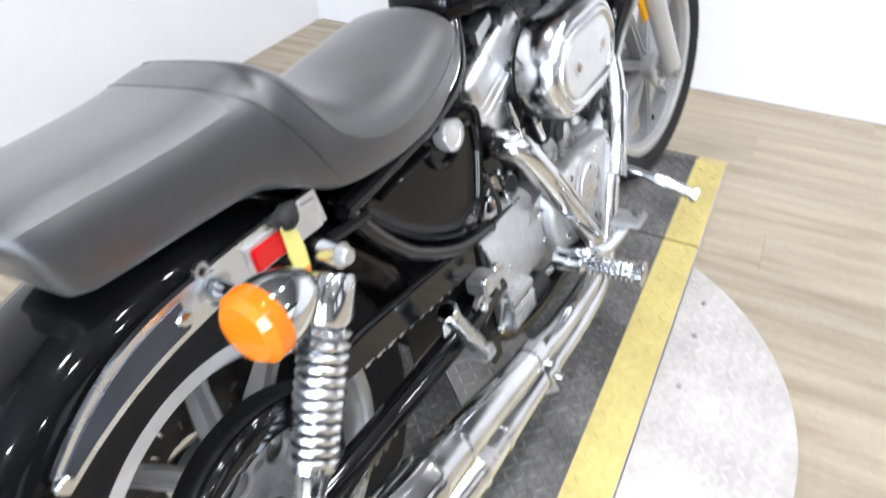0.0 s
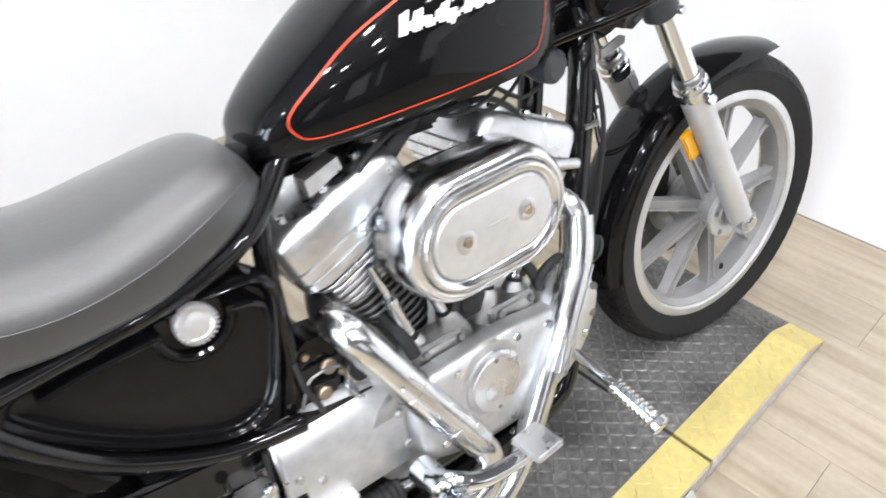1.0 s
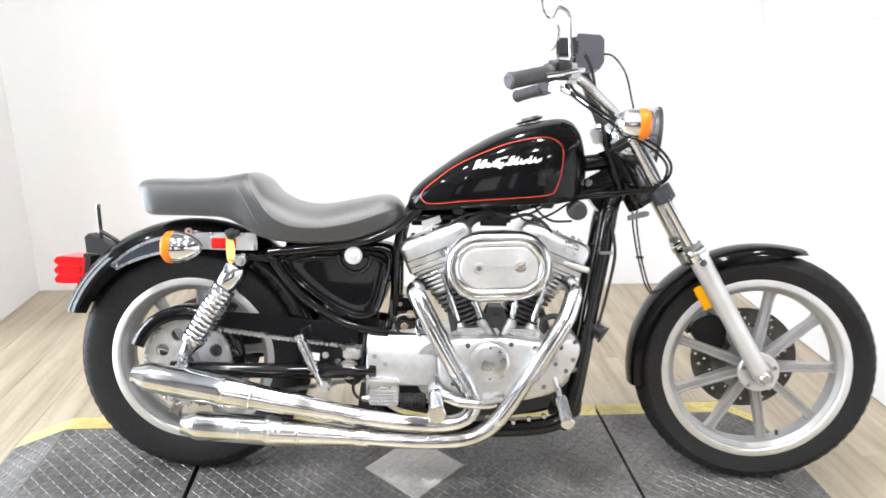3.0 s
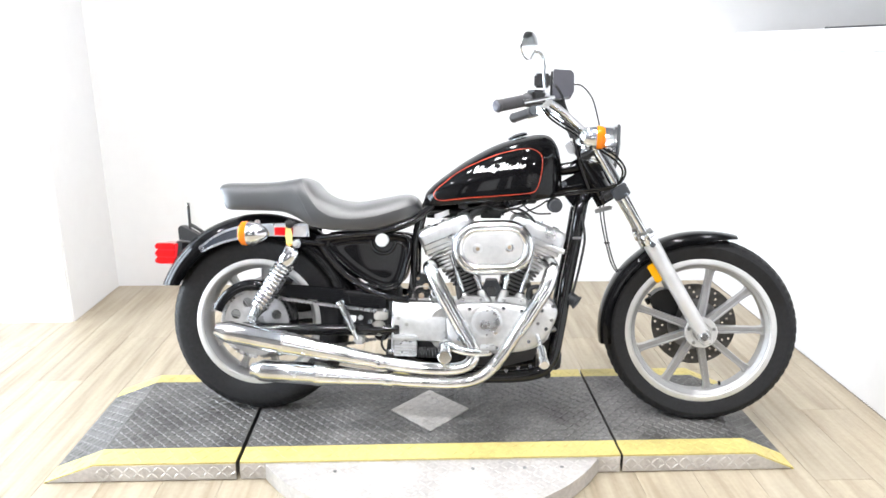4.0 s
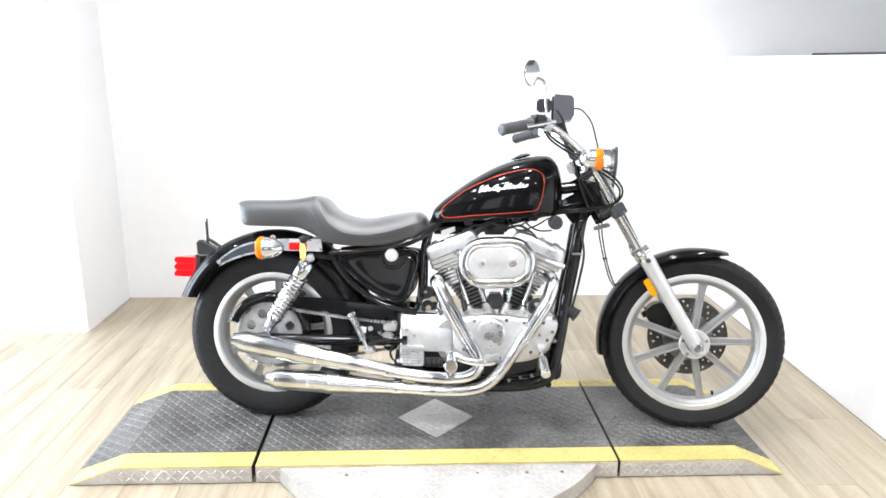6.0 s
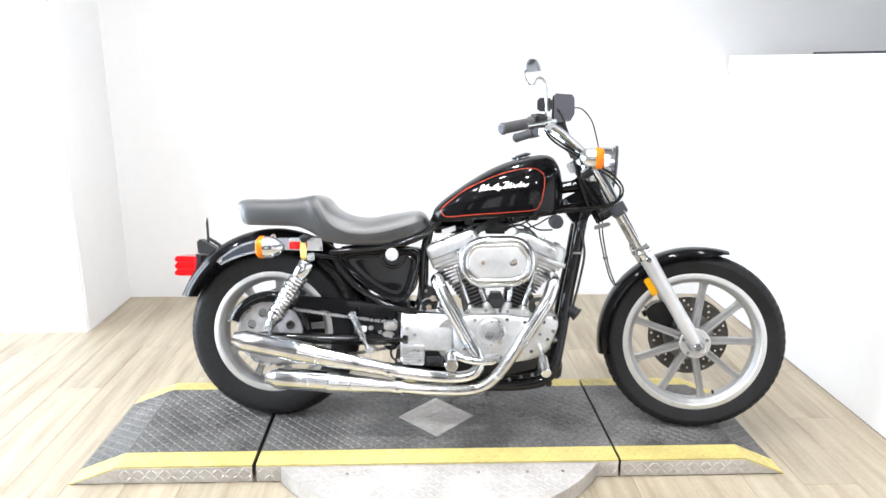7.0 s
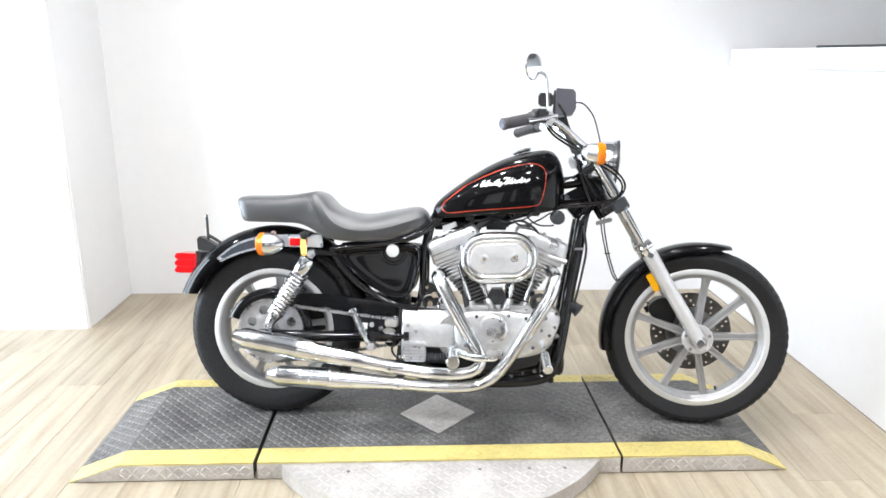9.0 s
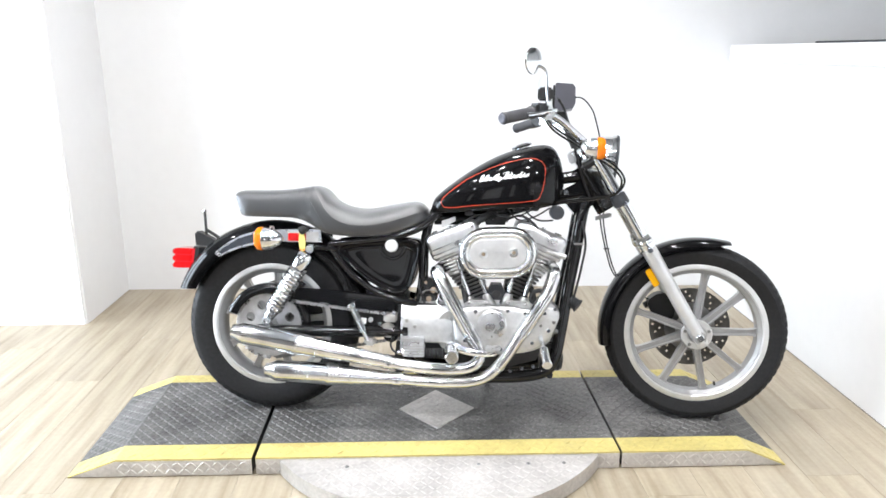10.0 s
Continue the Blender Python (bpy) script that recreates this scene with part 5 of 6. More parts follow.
for x, z in ((0.42, 0.372), (0.455, 0.375), (0.405, 0.335)):
    part("switch_bolt", bolt((x, -0.140, z), (0, -1, 0), 0.008, 0.008), CHROME, bike)

# intake between the cylinders
part("carburettor", box((0.09, 0.10, 0.08), (0.803, -0.055, 0.60), bevel=0.012, segs=3), SATIN, bike, "black carburettor")
part("intake_hose", tube([(0.72, -0.05, 0.655), (0.735, -0.065, 0.69), (0.77, -0.06, 0.715), (0.80, -0.03, 0.72)], 0.012), RUBBER, bike)
part("coil", box((0.09, 0.06, 0.05), (0.80, 0.0, 0.705), bevel=0.01), SATIN, bike, "black ignition coil")
for k, (x0, x1) in enumerate(((0.79, 0.69), (0.84, 0.93))):
    part("plug_lead", tube([(x0, -0.03, 0.70), ((x0 + x1) / 2, -0.07, 0.715), (x1, -0.075, 0.69), (x1 + 0.02 * (1 if k else -1), -0.08, 0.66)], 0.0045), RUBBER, bike)

for path in ([(0.77, -0.06, 0.735), (0.82, -0.085, 0.712), (0.88, -0.08, 0.715), (0.93, -0.07, 0.74)], [(0.84, -0.05, 0.74), (0.88, -0.075, 0.70), (0.94, -0.07, 0.715), (0.99, -0.05, 0.745)], [(0.70, -0.05, 0.725), (0.74, -0.075, 0.715), (0.78, -0.07, 0.728), (0.83, -0.05, 0.735)], [(0.90, -0.04, 0.745), (0.915, -0.07, 0.72), (0.95, -0.075, 0.70), (1.0, -0.06, 0.70)]):
    part("wire", tube(path, 0.003, 8), RUBBER, bike)
for x, z in ((0.875, 0.738), (0.935, 0.742), (0.705, 0.722)):
    part("tank_clip", box((0.03, 0.05, 0.02), (x, -0.055, z), bevel=0.004), SATIN, bike)

# air cleaner
def stadium(x0, x1, z0, z1, n=14):
    r = (z1 - z0) / 2
    zc = (z0 + z1) / 2
    pts = [(x1 - r + r * math.sin(a), zc + r * math.cos(a)) for a in np.linspace(0, math.pi, n)]
    return pts + [(x0 + r - r * math.sin(a), zc - r * math.cos(a)) for a in np.linspace(0, math.pi, n)]


tilt = Matrix.Translation((0.807, 0, 0.588)) @ Matrix.Rotation(radians(-3.0), 4, "Y") @ Matrix.Translation((-0.807, 0, -0.588))


def air_ring(grow, y):
    return [tilt @ Vector((x, y - 0.007, z)) for x, z in stadium(0.672 - grow, 0.943 + grow, 0.499 - grow, 0.676 + grow)]


air = part("air_cleaner", skin(bmesh.new(), [air_ring(g, y) for g, y in ((-0.006, -0.085), (0.0, -0.090), (0.0, -0.132), (-0.0015, -0.144), (-0.005, -0.153), (-0.010, -0.159), (-0.015, -0.1615), (-0.0185, -0.160), (-0.020, -0.156), (-0.0205, -0.150))]), AIR, bike, "chrome oval air cleaner cover", smooth=60)
part("cover_ring", skin(bmesh.new(), [air_ring(g, y) for g, y in ((-0.0207, -0.150), (-0.0215, -0.160), (-0.024, -0.1645), (-0.027, -0.1655), (-0.031, -0.164), (-0.0355, -0.160), (-0.0365, -0.156))]), AIR, air, "raised chrome ring")
part("cover_plate", skin(bmesh.new(), [air_ring(g, y) for g, y in ((-0.0366, -0.154), (-0.0375, -0.1605), (-0.0405, -0.1630), (-0.06, -0.1636))]), PALE_ALLOY, air, "brushed silver centre plate")
for x, z in ((0.758, 0.585), (0.860, 0.592)):
    part("dimple", lathe([(0, 0.016), (0.0012, 0.012), (0.0008, 0.008)], (x, -0.171, z), (0, -1, 0), 20), POLISHED, air)
    part("cover_screw", bolt((x, -0.1715, z), (0, -1, 0), 0.0065, 0.004), GOLD, air, "brass-coloured screw")
part("mark", box((0.034, 0.0006, 0.005), (0.808, -0.1710, 0.592), Matrix.Rotation(radians(-3), 4, "Y"), 0.0002, 1), BRUSHED, air, "faint raised mark")
part("backing_plate", slab(stadium(0.680, 0.934, 0.507, 0.668), -0.075, -0.088, 0.002), SATIN, air)

# ---- exhaust ----
rear_pipe = part("exhaust_pipe", tube([(0.617, -0.136, 0.492), (0.645, -0.143, 0.437), (0.690, -0.153, 0.358), (0.740, -0.166, 0.278), (0.752, -0.174, 0.235), (0.725, -0.183, 0.203), (0.66, -0.188, 0.192), (0.56, -0.190, 0.196), (0.45, -0.190, 0.209)], 0.0205, 20, 8), PIPE, bike, "chrome rear exhaust pipe")
front_pipe = part("exhaust_pipe", tube([(0.996, -0.124, 0.487), (0.982, -0.130, 0.455), (0.934, -0.145, 0.378), (0.885, -0.158, 0.302), (0.830, -0.168, 0.220), (0.780, -0.176, 0.172), (0.715, -0.182, 0.150), (0.60, -0.188, 0.148), (0.45, -0.190, 0.156)], 0.0205, 20, 8), PIPE, bike, "chrome front exhaust pipe")
part("pipe_elbow", tube([(0.660, 0.0, 0.530), (0.620, -0.03, 0.526), (0.602, -0.070, 0.519), (0.602, -0.108, 0.510), (0.619, -0.136, 0.486)], 0.0215, 18), BLUED, rear_pipe, "dark heat-stained elbow at the cylinder")
part("pipe_elbow", tube([(0.940, -0.02, 0.548), (0.975, -0.045, 0.546), (0.998, -0.080, 0.536), (1.006, -0.112, 0.517), (0.996, -0.128, 0.486)], 0.0205, 18), PIPE, front_pipe, "chrome elbow at the cylinder")
for owner, path in ((rear_pipe, [(0.599, -0.088, 0.516), (0.604, -0.126, 0.507), (0.643, -0.147, 0.437), (0.688, -0.159, 0.358), (0.737, -0.171, 0.281)]), (front_pipe, [(1.003, -0.122, 0.515), (0.982, -0.138, 0.455), (0.935, -0.153, 0.378), (0.892, -0.163, 0.314)])):
    part("heat_shield", tube(path, 0.0242, 20, 8), PIPE, owner, "chrome heat shield")
    p, q = Vector(path[-3]), Vector(path[-1])
    out = (q - p).cross(Vector((0, 1, 0))).normalized()
    for side in (-1, 1):
        part("shield_ridge", tube([p + out * 0.009 * side + Vector((0, -0.0245, 0)), q + out * 0.007 * side + Vector((0, -0.0240, 0))], 0.0022, 8, smooth=False), CHROME, owner)
    for k in (-3, -2):
        p, q = Vector(path[k]), Vector(path[k + 1])
        part("clamp", lathe([(-0.006, 0.0246), (-0.006, 0.0254), (0.006, 0.0254), (0.006, 0.0246)], p.lerp(q, 0.4), (q - p).normalized(), 24), PIPE, owner)


def muffler(a, b, name):
    """A tapered silencer from its tip a to the pipe at b."""
    d = (b - a).normalized()
    L = (b - a).length
    prof = [(0.012, 0.0), (0.012, 0.016), (0.0, 0.019), (0.0, 0.0225), (0.01, 0.024), (0.035, 0.0355), (0.042, 0.0365), (0.215, 0.0375), (0.218, 0.0395), (0.228, 0.0395), (0.231, 0.037), (0.295, 0.0328), (0.297, 0.0345), (0.303, 0.0345), (0.305, 0.0322), (L - 0.05, 0.0235), (L - 0.04, 0.0225), (L - 0.04, 0.0255), (L - 0.01, 0.0255), (L - 0.01, 0.0215), (L, 0.021)]
    ob = part(name, lathe(prof, a, d, 40), PIPE, bike, "chrome tapered muffler")
    part("tip", lathe([(0.02, 0.0), (0.02, 0.0155)], a, d, 24), SATIN, ob)
    part("clamp_bolt", bolt(a + d * (L - 0.025) + Vector((0, -0.024, 0)), (0, -1, 0), 0.006, 0.012), CHROME, ob)
    return ob


muffler(Vector((-0.092, -0.204, 0.309)), Vector((0.47, -0.190, 0.208)), "muffler")
muffler(Vector((0.016, -0.172, 0.170)), Vector((0.50, -0.190, 0.154)), "muffler")
part("muffler_bracket", slab([(0.45, 0.19), (0.46, 0.27), (0.48, 0.27), (0.49, 0.16), (0.46, 0.155)], -0.10, -0.105, 0.002), SATIN, bike)


# ---- foot controls ----
def ribbed_peg(a, b, r, name, label, mat=CHROME, ribs=9):
    a, b = Vector(a), Vector(b)
    d = (b - a).normalized()
    L = (b - a).length
    prof = [(0, 0.0), (0, r * 0.55), (L * 0.25, r * 0.55)]
    for k in range(ribs):
        h = L * 0.28 + L * 0.6 * k / ribs
        w = L * 0.6 / ribs
        prof += [(h, r * 0.68), (h + w * 0.15, r), (h + w * 0.6, r), (h + w * 0.75, r * 0.68)]
    prof += [(L * 0.9, r * 0.85), (L * 0.91, r * 1.12), (L * 0.985, r * 1.15), (L, r * 1.0), (L, 0)]
    ob = part(name, lathe(prof, a, d, 24), mat, bike, label)
    return ob


peg = ribbed_peg((0.655, -0.165, 0.265), (0.662, -0.305, 0.258), 0.0185, "rider_footpeg", "ribbed chrome rider footpeg")
part("peg_mount", lathe([(-0.02, 0.0), (-0.02, 0.022), (0.03, 0.02), (0.03, 0.0)], (0.656, -0.165, 0.265), (0, -1, 0), 20), CHROME, peg)
hw = ribbed_peg((0.962, -0.190, 0.288), (0.968, -0.308, 0.242), 0.0140, "highway_peg", "ribbed chrome forward footpeg", ribs=9)
part("peg_rod", tube([(0.958, -0.135, 0.305), (0.962, -0.195, 0.286)], 0.0085, 12, smooth=False), CHROME, hw)
part("peg_clamp", box((0.03, 0.05, 0.035), (0.965, -0.115, 0.312), Matrix.Rotation(0.3, 4, "X"), 0.006), STEEL, hw)
part("peg_arm", tube([(1.03, -0.075, 0.31), (0.99, -0.10, 0.315), (0.96, -0.125, 0.308)], 0.010), STEEL, hw)
pp = ribbed_peg((0.368, -0.160, 0.272), (0.305, -0.151, 0.404), 0.0135, "passenger_footpeg", "folded ribbed chrome passenger peg", ribs=10)
part("peg_bracket", box((0.038, 0.055, 0.026), (0.372, -0.140, 0.274), bevel=0.008), CAST, pp)
part("brake_pedal", tube([(0.652, -0.17, 0.270), (0.668, -0.20, 0.274), (0.705, -0.214, 0.262), (0.75, -0.217, 0.256), (0.79, -0.218, 0.256), (0.806, -0.218, 0.262)], [0.016, 0.014, 0.013, 0.012, 0.011, 0.010], 14), CHROME, bike, "chrome brake pedal")
part("pedal_pad", box((0.050, 0.058, 0.012), (0.796, -0.229, 0.277), Matrix.Rotation(-0.1, 4, "Y"), 0.004), POLISHED, bike, "chrome brake pedal pad")
reg = ribbed_peg((1.056, -0.056, 0.428), (1.094, -0.074, 0.402), 0.0215, "front_rubber_peg", "dark grey ribbed rubber pedal end", PLASTIC, 5)
part("pedal_arm", tube([(1.043, -0.05, 0.46), (1.052, -0.053, 0.437), (1.066, -0.062, 0.422)], 0.008), SATIN, reg)
part("voltage_regulator", box((0.05, 0.12, 0.07), (0.995, 0, 0.235), bevel=0.006), SATIN, bike)
part("horn", lathe([(-0.01, 0.0), (-0.01, 0.022), (0.0, 0.0245), (0.016, 0.0255), (0.030, 0.024), (0.036, 0.017), (0.037, 0.0)], (1.010, -0.050, 0.730), (0.1, -1, -0.1), 28), PLASTIC, bike, "dark grey round horn")
stand = part("side_stand", tube([(0.80, 0.10, 0.16), (0.79, 0.17, 0.09), (0.775, 0.245, -0.04), (0.765, 0.27, -0.052)], [0.013, 0.012, 0.011, 0.012], 12), CHROME, bike, "chrome side stand, folded out")
part("stand_foot", box((0.05, 0.035, 0.006), (0.764, 0.272, -0.053), Matrix.Rotation(radians(12), 4, "X"), 0.002), CHROME, stand)
part("stand_crossbar", tube([(1.0, -0.08, 0.155), (0.99, 0, 0.15), (1.0, 0.08, 0.155)], 0.012), FRAME_BLACK, bike)
part("oil_filter", lathe([(0, 0.0), (0, 0.036), (0.07, 0.036), (0.08, 0.028), (0.08, 0)], (0.97, -0.01, 0.20), (1, 0, -0.1), 28), SATIN, bike, "black oil filter")
for k, (x, z) in enumerate(((0.86, 0.172), (0.90, 0.182), (0.94, 0.19))):
    part("case_bolt", bolt((x, -0.10, z), (0, -1, 0), 0.007, 0.01), CHROME, bike)

# ---- front end (turned with the handlebar) ----
for s in (-1, 1):
    y = 0.088 * s
    tube_part = part("fork_tube", tube([fork_at(0.60, y), fork_at(0.955, y)], 0.0195, 24, smooth=False), CHROME, bike, "chrome fork tube", matrix=TURNED)
    d = FORK
    low = fork_at(0.296, y)
    L = (fork_at(0.645, y) - low).length
    slider = part("fork_slider", lathe([(-0.012, 0.0), (-0.012, 0.018), (0.0, 0.0215), (0.03, 0.0235), (L * 0.55, 0.0240), (L * 0.8, 0.0255), (L - 0.034, 0.0262), (L - 0.034, 0.0)], low, d, 32), SLIDER, bike, "silver fork slider", matrix=TURNED)
    part("slider_collar", lathe([(L - 0.036, 0.024), (L - 0.035, 0.0285), (L - 0.030, 0.0298), (L - 0.016, 0.0298), (L - 0.014, 0.0275), (L - 0.010, 0.0275), (L - 0.006, 0.0290), (L - 0.001, 0.027), (L, 0.020)], low, d, 32), CHROME, slider, "chrome collar")
    part("dust_seal", lathe([(L - 0.002, 0.024), (L + 0.008, 0.024), (L + 0.011, 0.0205)], low, d, 28), STEEL, slider)
    part("hub_plate", lathe([(0.050, 0.0), (0.050, 0.053), (0.058, 0.053), (0.061, 0.050), (0.061, 0.034), (0.058, 0.031), (0.058, 0.0)], FRONT, (0, s, 0), 40), SLIDER, slider)
    for k in range(5):
        a = radians(72 * k + 20)
        part("hub_bolt", bolt((FRONT.x + 0.042 * math.cos(a), 0.060 * s, FRONT.z + 0.042 * math.sin(a)), (0, s, 0), 0.006, 0.004), STEEL, slider)
    part("axle_boss", lathe([(-0.02, 0.0), (-0.02, 0.022), (0.02, 0.022), (0.02, 0.0)], (FRONT.x, y, FRONT.z), (0, 1, 0), 24), WHEEL, slider)
    part("axle_end", bolt((FRONT.x, y + s * 0.02, FRONT.z), (0, s, 0), 0.014, 0.010), CHROME, slider)
    part("fender_lug", box((0.03, 0.03, 0.05), fork_at(0.60, y - 0.015 * s, 0.005), Matrix.Rotation(radians(-RAKE), 4, "Y"), 0.008), WHEEL, slider)
    part("fender_bolt", bolt(fork_at(0.612, y + s * 0.03), (0, s, 0), 0.010, 0.010), CHROME, slider)
    side = Vector((math.cos(radians(RAKE)), 0, math.sin(radians(RAKE))))
    ref = part("fork_reflector", box((0.024, 0.010, 0.066), fork_at(0.530, y - 0.014 * s) + side * 0.036 * s, Matrix.Rotation(radians(-RAKE), 4, "Y"), 0.003), YELLOW_AMBER, slider, "amber fork reflector")
    part("lower_boot", lathe([(0, 0.024), (0.004, 0.028), (0.038, 0.028), (0.043, 0.024), (0.043, 0.0195), (0, 0.0195)], fork_at(0.762, y, -0.004), d, 28), PLASTIC, bike, "dark lower fork clamp", matrix=TURNED)
    part("clamp_bolt", bolt(fork_at(0.772, y + 0.027 * s, 0.006), (0, s, 0), 0.007, 0.010), CHROME, tube_part)
    part("fork_cap", lathe([(0, 0.0), (0, 0.021), (0.012, 0.020), (0.016, 0.012), (0.016, 0)], fork_at(0.955, y), d, 24), CHROME, tube_part)
c = (fork_at(0.778) + AXIS + FORK * ((0.778) / FORK.z)) / 2
part("lower_triple_clamp", box((0.085, 0.185, 0.032), c, Matrix.Rotation(radians(-RAKE), 4, "Y"), 0.012, 3), SATIN, bike, "black lower triple clamp", matrix=TURNED)
c = (fork_at(0.905) + AXIS + FORK * ((0.905) / FORK.z)) / 2
part("upper_triple_clamp", box((0.075, 0.21, 0.026), c, Matrix.Rotation(radians(-RAKE), 4, "Y"), 0.011, 3), SATIN, bike, "black upper triple clamp", matrix=TURNED)
part("lock_block", box((0.036, 0.05, 0.042), (1.072, 0.005, 0.925), Matrix.Rotation(radians(-20), 4, "Y"), 0.006), POLISHED, bike, "silver ignition lock block", matrix=TURNED)
part("stem_nut", bolt(AXIS + FORK * 1.075, FORK, 0.018, 0.02), CHROME, bike, matrix=TURNED)

# front fender
section = [(-0.057, 0.296), (-0.057, 0.310), (-0.053, 0.322), (-0.042, 0.330), (-0.023, 0.3345), (0.0, 0.3365), (0.023, 0.3345), (0.042, 0.330), (0.053, 0.322), (0.057, 0.310), (0.057, 0.296)]
bm = bmesh.new()
full = section + [(y, r - 0.0035) for y, r in section[::-1]]
rings = []
for a in np.linspace(radians(72), radians(190), 52):
    lift = 0.006 * max(0, (radians(95) - a) / radians(23)) ** 2
    trim = 0.03 * max(0, (radians(92) - a) / radians(20))
    rings.append([(FRONT.x + (max(r, 0.296 + trim) + lift) * math.cos(a), y * (1 - 0.25 * max(0, (radians(80) - a) / radians(8)) * 0.4), FRONT.z + (max(r, 0.296 + trim) + lift) * math.sin(a)) for y, r in full])
part("front_fender", skin(bm, rings), BLACK, bike, "gloss black front fender", matrix=TURNED, smooth=50)
part("brake_caliper", slab([tuple(p) for p in spline([(1.36, 0.40), (1.40, 0.435), (1.45, 0.42), (1.455, 0.36), (1.43, 0.33), (1.39, 0.345)], 4, True)], 0.05, 0.105, 0.008), SATIN, bike, "black front brake caliper", matrix=TURNED)
part("caliper_arm", tube([(1.35, 0.07, 0.385), (1.385, 0.075, 0.40), (1.44, 0.09, 0.385)], 0.012), SATIN, bike, matrix=TURNED)
part("valve_stem", tube([(1.600, 0.0, 0.108), (1.594, -0.006, 0.132)], 0.0042, 8, smooth=False), RUBBER, front_wheel)

# headlamp
hc = Vector((1.188, 0, 0.922))
lamp = part("headlamp", lathe([(-0.115, 0.0), (-0.112, 0.025), (-0.092, 0.050), (-0.055, 0.068), (-0.01, 0.078), (0.012, 0.078), (0.014, 0.083), (0.024, 0.083), (0.028, 0.076), (0.026, 0.072)], hc, (1, 0, -0.08), 48), CHROME, bike, "round chrome headlamp", matrix=TURNED)
part("rim_gasket", lathe([(0.026, 0.077), (0.027, 0.0835), (0.034, 0.0835), (0.034, 0.077)], hc, (1, 0, -0.08), 48), PLASTIC, lamp, "dark lens gasket")
part("headlamp_lens", lathe([(0.025, 0.073), (0.036, 0.055), (0.043, 0.03), (0.045, 0.0)], hc, (1, 0, -0.08), 40), GLASS, lamp, "clear ribbed lens")
for s in (-1, 1):
    fs = part("turn_signal", lathe([(0.012, 0.0345), (0.0, 0.035), (-0.012, 0.034), (-0.026, 0.030), (-0.038, 0.022), (-0.043, 0.010), (-0.045, 0)], (1.130, s * 0.226, 0.952), (1, 0, 0), 32), CHROME, bike, "chrome bullet turn signal with an orange lens", matrix=TURNED)
    part("lens", lathe([(0.0, 0.035), (0.004, 0.0365), (0.018, 0.0355), (0.026, 0.029), (0.029, 0.0)], (1.137, s * 0.226, 0.952), (1, 0, 0), 32), AMBER, fs, "orange plastic lens")
    part("reflector", lathe([(0, 0.0), (0, 0.034)], (1.1365, s * 0.226, 0.952), (1, 0, 0), 28), CHROME, fs)
    part("stem", tube([(1.120, s * 0.198, 0.951), (1.118, s * 0.14, 0.945), (1.112, s * 0.09, 0.94)], 0.010, 12), CHROME, fs)

# gauge
g = part("speedometer", slab([(1.000, 1.082), (1.062, 1.092), (1.072, 1.110), (1.070, 1.165), (1.060, 1.176), (1.003, 1.180)], -0.055, 0.055, 0.010, 3), GAUGE, bike, "dark grey plastic speedometer housing", matrix=TURNED)
part("dial", lathe([(0, 0.048), (0.006, 0.05), (0.008, 0.046), (0.004, 0.044), (0.004, 0.0)], (1.001, 0, 1.130), (-1, 0, 0.02), 40), SATIN, g, "black dial")
part("gauge_bracket", slab([(1.01, 1.082), (1.04, 1.086), (1.075, 1.0), (1.09, 0.96), (1.065, 0.955), (1.045, 1.0)], -0.008, 0.008, 0.004), SATIN, bike, matrix=TURNED)
part("gauge_cable", tube([(1.07, 0, 1.135), (1.10, 0, 1.13), (1.135, 0.01, 1.09), (1.155, 0.02, 1.03), (1.165, 0.02, 0.99)], 0.0027), RUBBER, bike, matrix=TURNED)

# handlebar, grips and levers
half_bar = [(0.915, 0.275, 1.059), (0.946, 0.246, 1.067), (0.974, 0.218, 1.066), (1.016, 0.181, 1.045), (1.072, 0.128, 1.002), (1.118, 0.085, 0.965), (1.137, 0.048, 0.944)]
BAR = material("handlebar_chrome", (0.60, 0.61, 0.63), 0.17, 1.0, vary=0.06, rough_vary=0.1, stain=0.12, stain_scale=14)
bar = part("handlebar", tube([(0.845, -0.341, 1.041)] + [(x, -y, z) for x, y, z in half_bar] + [(1.141, 0, 0.940)] + half_bar[::-1] + [(0.858, 0.336, 1.047)], 0.0125, 16, 8), BAR, bike, "chrome buckhorn handlebar", matrix=TURNED)
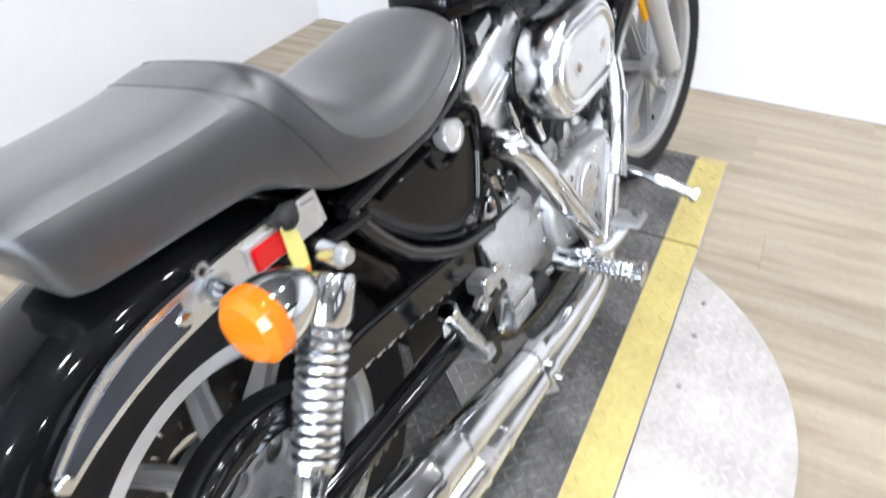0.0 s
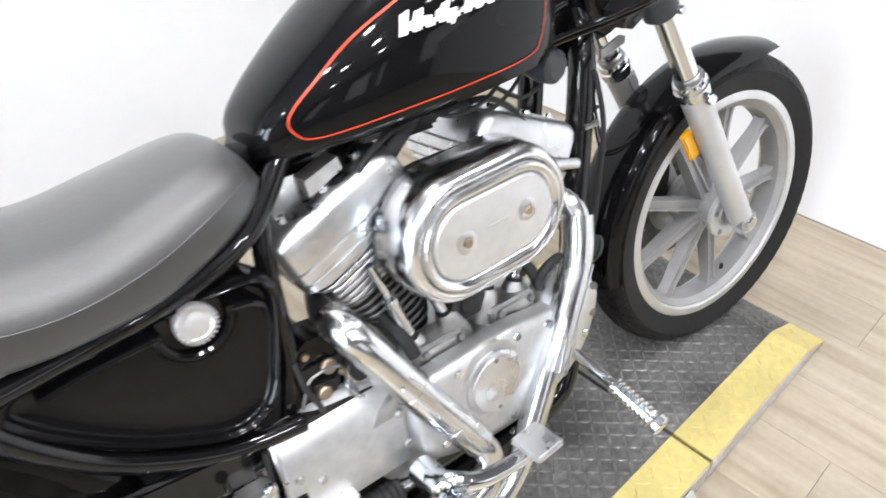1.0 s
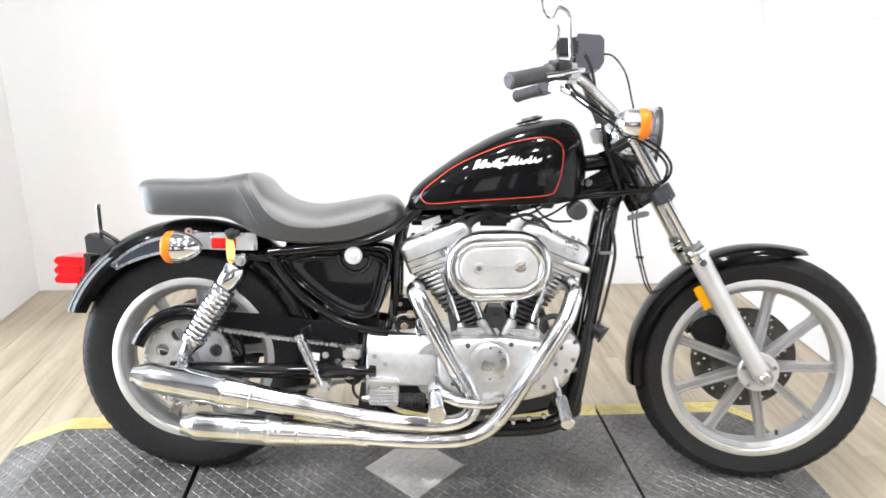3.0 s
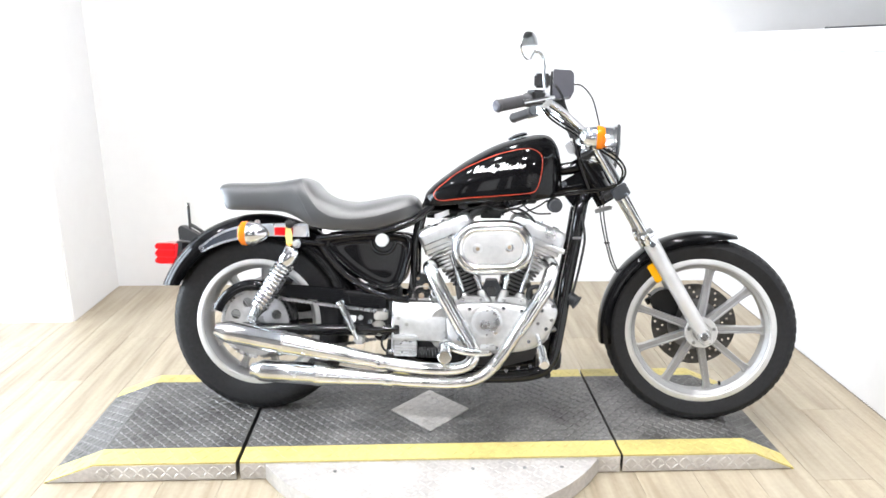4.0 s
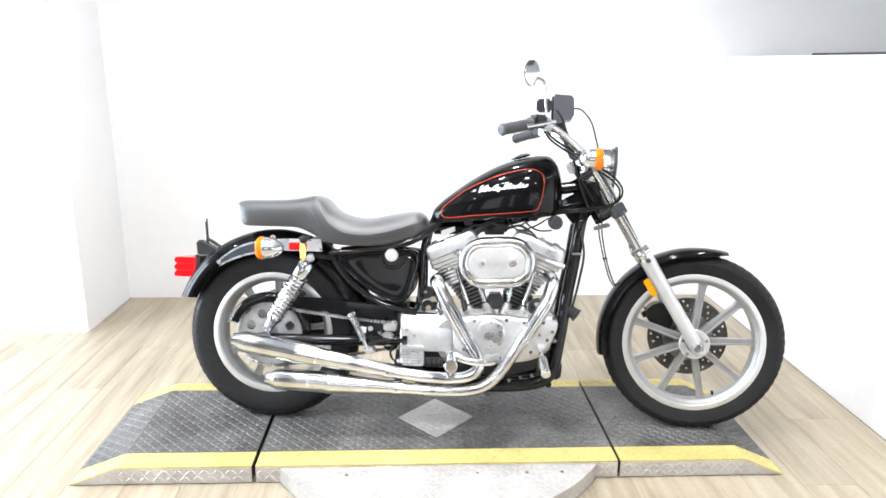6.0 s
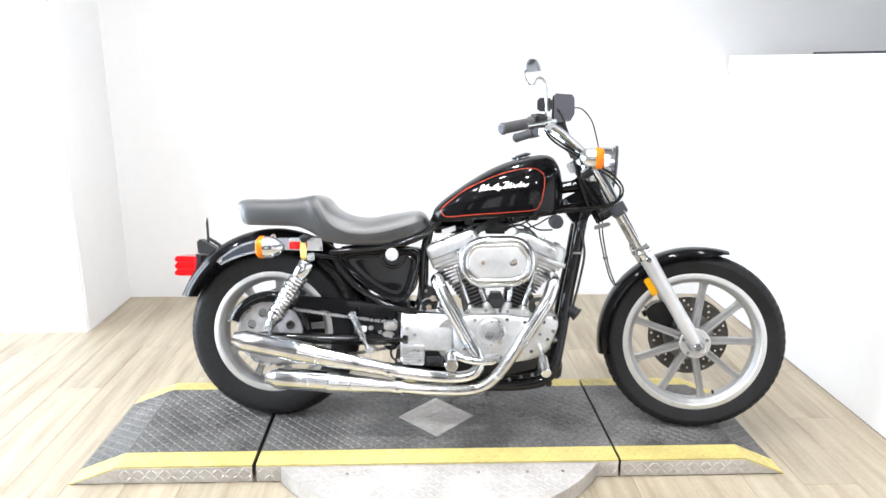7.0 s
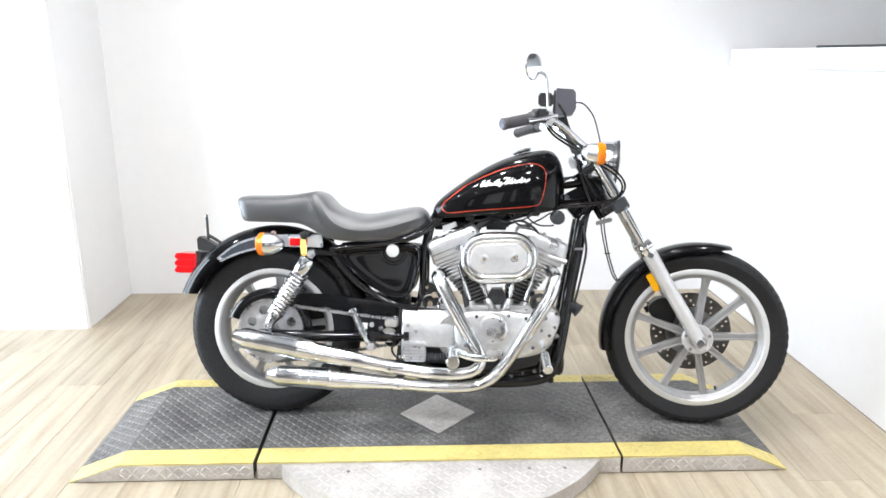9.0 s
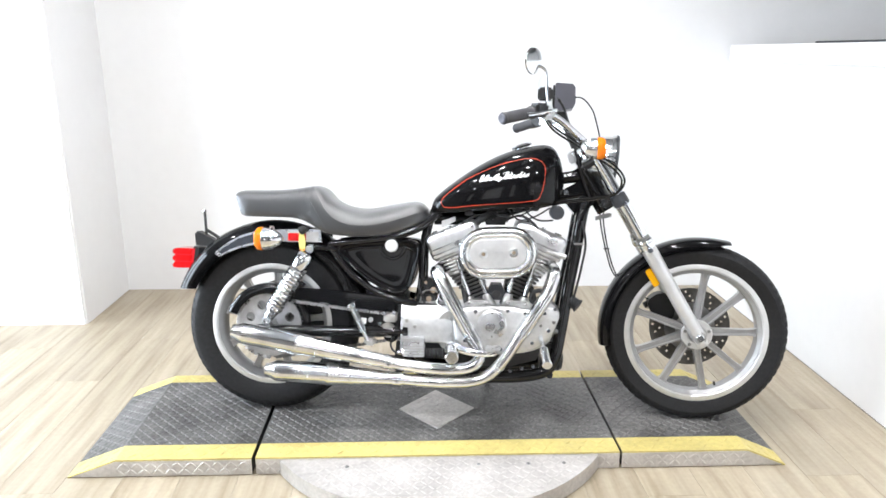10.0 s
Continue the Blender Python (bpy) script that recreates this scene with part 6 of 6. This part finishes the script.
for s in (-1, 1):
    part("riser", tube([(1.112, 0.045 * s, 0.900), (1.137, 0.045 * s, 0.944)], 0.017, 16, smooth=False), CHROME, bar)
    part("riser_clamp", lathe([(-0.012, 0.0), (-0.012, 0.019), (-0.010, 0.021), (0.010, 0.021), (0.012, 0.019), (0.012, 0.0)], (1.138, 0.045 * s, 0.943), (0, 1, 0), 24), CHROME, bar)
    prof = [(0, 0.0), (0, 0.017), (0.006, 0.020)] + [(0.01 + 0.01 * k + e, 0.0185 - 0.0012 * (e > 0)) for k in range(10) for e in (0, 0.005)] + [(0.118, 0.019), (0.122, 0.022), (0.128, 0.022), (0.128, 0.012)]
    a, b = Vector((0.836 if s < 0 else 0.852, 0.350 * s, 1.037 if s < 0 else 1.044)), Vector((0.924, 0.266 * s, 1.062))
    part("grip", lathe(prof, a, (b - a).normalized(), 24), GRIP, bar, "dark grey ribbed rubber grip")
    part("grip_end", lathe([(0, 0.0), (-0.004, 0.012), (0.0, 0.017), (0.004, 0.0185)], a, (b - a).normalized(), 24), GRIP_END, bar, "grey worn grip end")
    part("control_housing", box((0.05, 0.05, 0.045), (0.948, 0.250 * s, 1.070), Matrix.Rotation(0.7 * -s, 4, "Z"), 0.008), SATIN, bar, "black switch housing")
    part("lever_bracket", box((0.048, 0.042, 0.046), (0.974, 0.215 * s, 1.066), Matrix.Rotation(0.5 * -s, 4, "Z"), 0.010, 3), POLISHED, bar, "silver lever bracket")
    part("lever", tube([(1.002, 0.240 * s, 1.072), (0.985, 0.282 * s, 1.066), (0.945, 0.326 * s, 1.054), (0.915, 0.352 * s, 1.048)], [0.007, 0.006, 0.006, 0.007], 12), CHROME, bar, "chrome hand lever")
part("brake_reservoir", box((0.050, 0.045, 0.042), (0.968, -0.198, 1.126), bevel=0.006), SATIN, bar, "black front brake reservoir")
# round mirrors on bent stems
for centre, face, stem in (((0.901, -0.245, 1.213), (1, -0.85, -0.12), [(0.956, -0.220, 1.09), (0.952, -0.224, 1.14), (0.948, -0.229, 1.178), (0.936, -0.235, 1.194), (0.908, -0.243, 1.200)]),
                           ((0.978, 0.285, 1.232), (1, 0.35, -0.12), [(0.995, 0.235, 1.10), (0.994, 0.245, 1.15), (0.993, 0.255, 1.20), (0.990, 0.270, 1.222), (0.984, 0.283, 1.226)])):
    mirror = part("mirror", lathe([(0.0, 0.0), (0.0, 0.040), (0.003, 0.043), (0.008, 0.041), (0.013, 0.027), (0.016, 0.012), (0.0165, 0)], centre, face, 36), CHROME, bike, "round chrome mirror on a bent stem")
    part("mirror_stem", tube(stem, 0.0046), CHROME, mirror)

# cables
def cable(path, r=0.0042, mat=RUBBER):
    part("cable", tube(path, r, 8, 6), mat, bike, "black cable")


cable([(0.945, -0.20, 1.055), (0.985, -0.155, 1.015), (1.045, -0.135, 0.978), (1.125, -0.13, 0.931), (1.196, -0.142, 0.886), (1.227, -0.140, 0.840), (1.204, -0.120, 0.798), (1.115, -0.105, 0.780), (1.02, -0.085, 0.768), (0.96, -0.07, 0.752)], 0.0036, FRAME_BLACK)
cable([(0.940, -0.20, 1.047), (0.980, -0.155, 1.007), (1.038, -0.135, 0.971), (1.119, -0.128, 0.923), (1.188, -0.138, 0.879), (1.219, -0.134, 0.838), (1.197, -0.115, 0.791), (1.112, -0.100, 0.772), (1.02, -0.082, 0.760), (0.95, -0.06, 0.745)], 0.0036, FRAME_BLACK)
cable([(0.99, -0.21, 1.10), (1.02, -0.15, 1.07), (1.05, -0.08, 1.0), (1.075, -0.06, 0.93), (1.10, -0.05, 0.85), (1.13, -0.04, 0.78)])
cable([(1.185, 0.0, 0.745), (1.187, 0.008, 0.70), (1.196, 0.015, 0.65), (1.213, 0.022, 0.58), (1.240, 0.028, 0.51), (1.29, 0.04, 0.44)], 0.0025)
cable([(1.172, 0.0, 0.745), (1.176, 0.008, 0.70), (1.186, 0.015, 0.65), (1.205, 0.022, 0.58), (1.232, 0.028, 0.51), (1.30, 0.05, 0.45), (1.38, 0.07, 0.41)], 0.0025)
part("cable_clip", box((0.022, 0.012, 0.006), (1.203, 0.02, 0.60), bevel=0.002), SATIN, bike)
part("brake_tab", slab([(1.148, 0.716), (1.196, 0.730), (1.206, 0.726), (1.204, 0.716), (1.150, 0.702)], -0.045, -0.040, 0.001), STEEL, bike, "small steel bracket tab")
cable([(1.10, -0.075, 0.70), (1.112, -0.08, 0.62), (1.10, -0.082, 0.54), (1.085, -0.083, 0.47), (1.075, -0.083, 0.43)], 0.0042)
part("head_stay", tube([(0.978, -0.084, 0.594), (1.045, -0.084, 0.574)], 0.0085, 12, smooth=False), POLISHED, bike, "silver stay on the front cylinder head")
part("rocker_bracket", slab([(0.612, 0.670), (0.660, 0.692), (0.656, 0.708), (0.610, 0.692)], -0.075, -0.045, 0.003), POLISHED, bike, "silver bracket on the rear rocker box")
for z in (0.62,):
    part("cable_clip", box((0.034, 0.010, 0.008), (1.09, -0.074, z), bevel=0.002), STEEL, bike)

# ---- planks of the floor ----
WIDE, LONG = 0.185, 1.22
meshes = {}
floor_ob = bpy.data.objects["floor"]
x, col = -3.2, 0
while x < RIGHT - 0.001:
    w = min(WIDE, RIGHT - x)
    y = -4.9 + (col * 0.437) % LONG - LONG
    while y < BACK:
        y0, y1 = max(y, -4.95), min(y + LONG, BACK - 0.001)
        if y1 - y0 > 0.02 and not (x + w < LEFT and y0 > PILLAR):
            key = (round(w, 3), round(y1 - y0, 3))
            if key not in meshes:
                bm = bmesh.new()
                skin(bm, [[(-w / 2 + e, -key[1] / 2 + e, z), (w / 2 - e, -key[1] / 2 + e, z), (w / 2 - e, key[1] / 2 - e, z), (-w / 2 + e, key[1] / 2 - e, z)] for z, e in ((-0.008, 0.0004), (-0.0006, 0.0004), (0.0, 0.0011))])
                me = bpy.data.meshes.new("plank")
                bmesh.ops.recalc_face_normals(bm, faces=bm.faces)
                bm.to_mesh(me)
                bm.free()
                me.materials.append(FLOORING)
                meshes[key] = me
            plank = new("plank", meshes[key])
            plank.parent = floor_ob
            plank.location = (x + w / 2, (y0 + y1) / 2, FLOOR)
        y += LONG
    x += WIDE
    col += 1
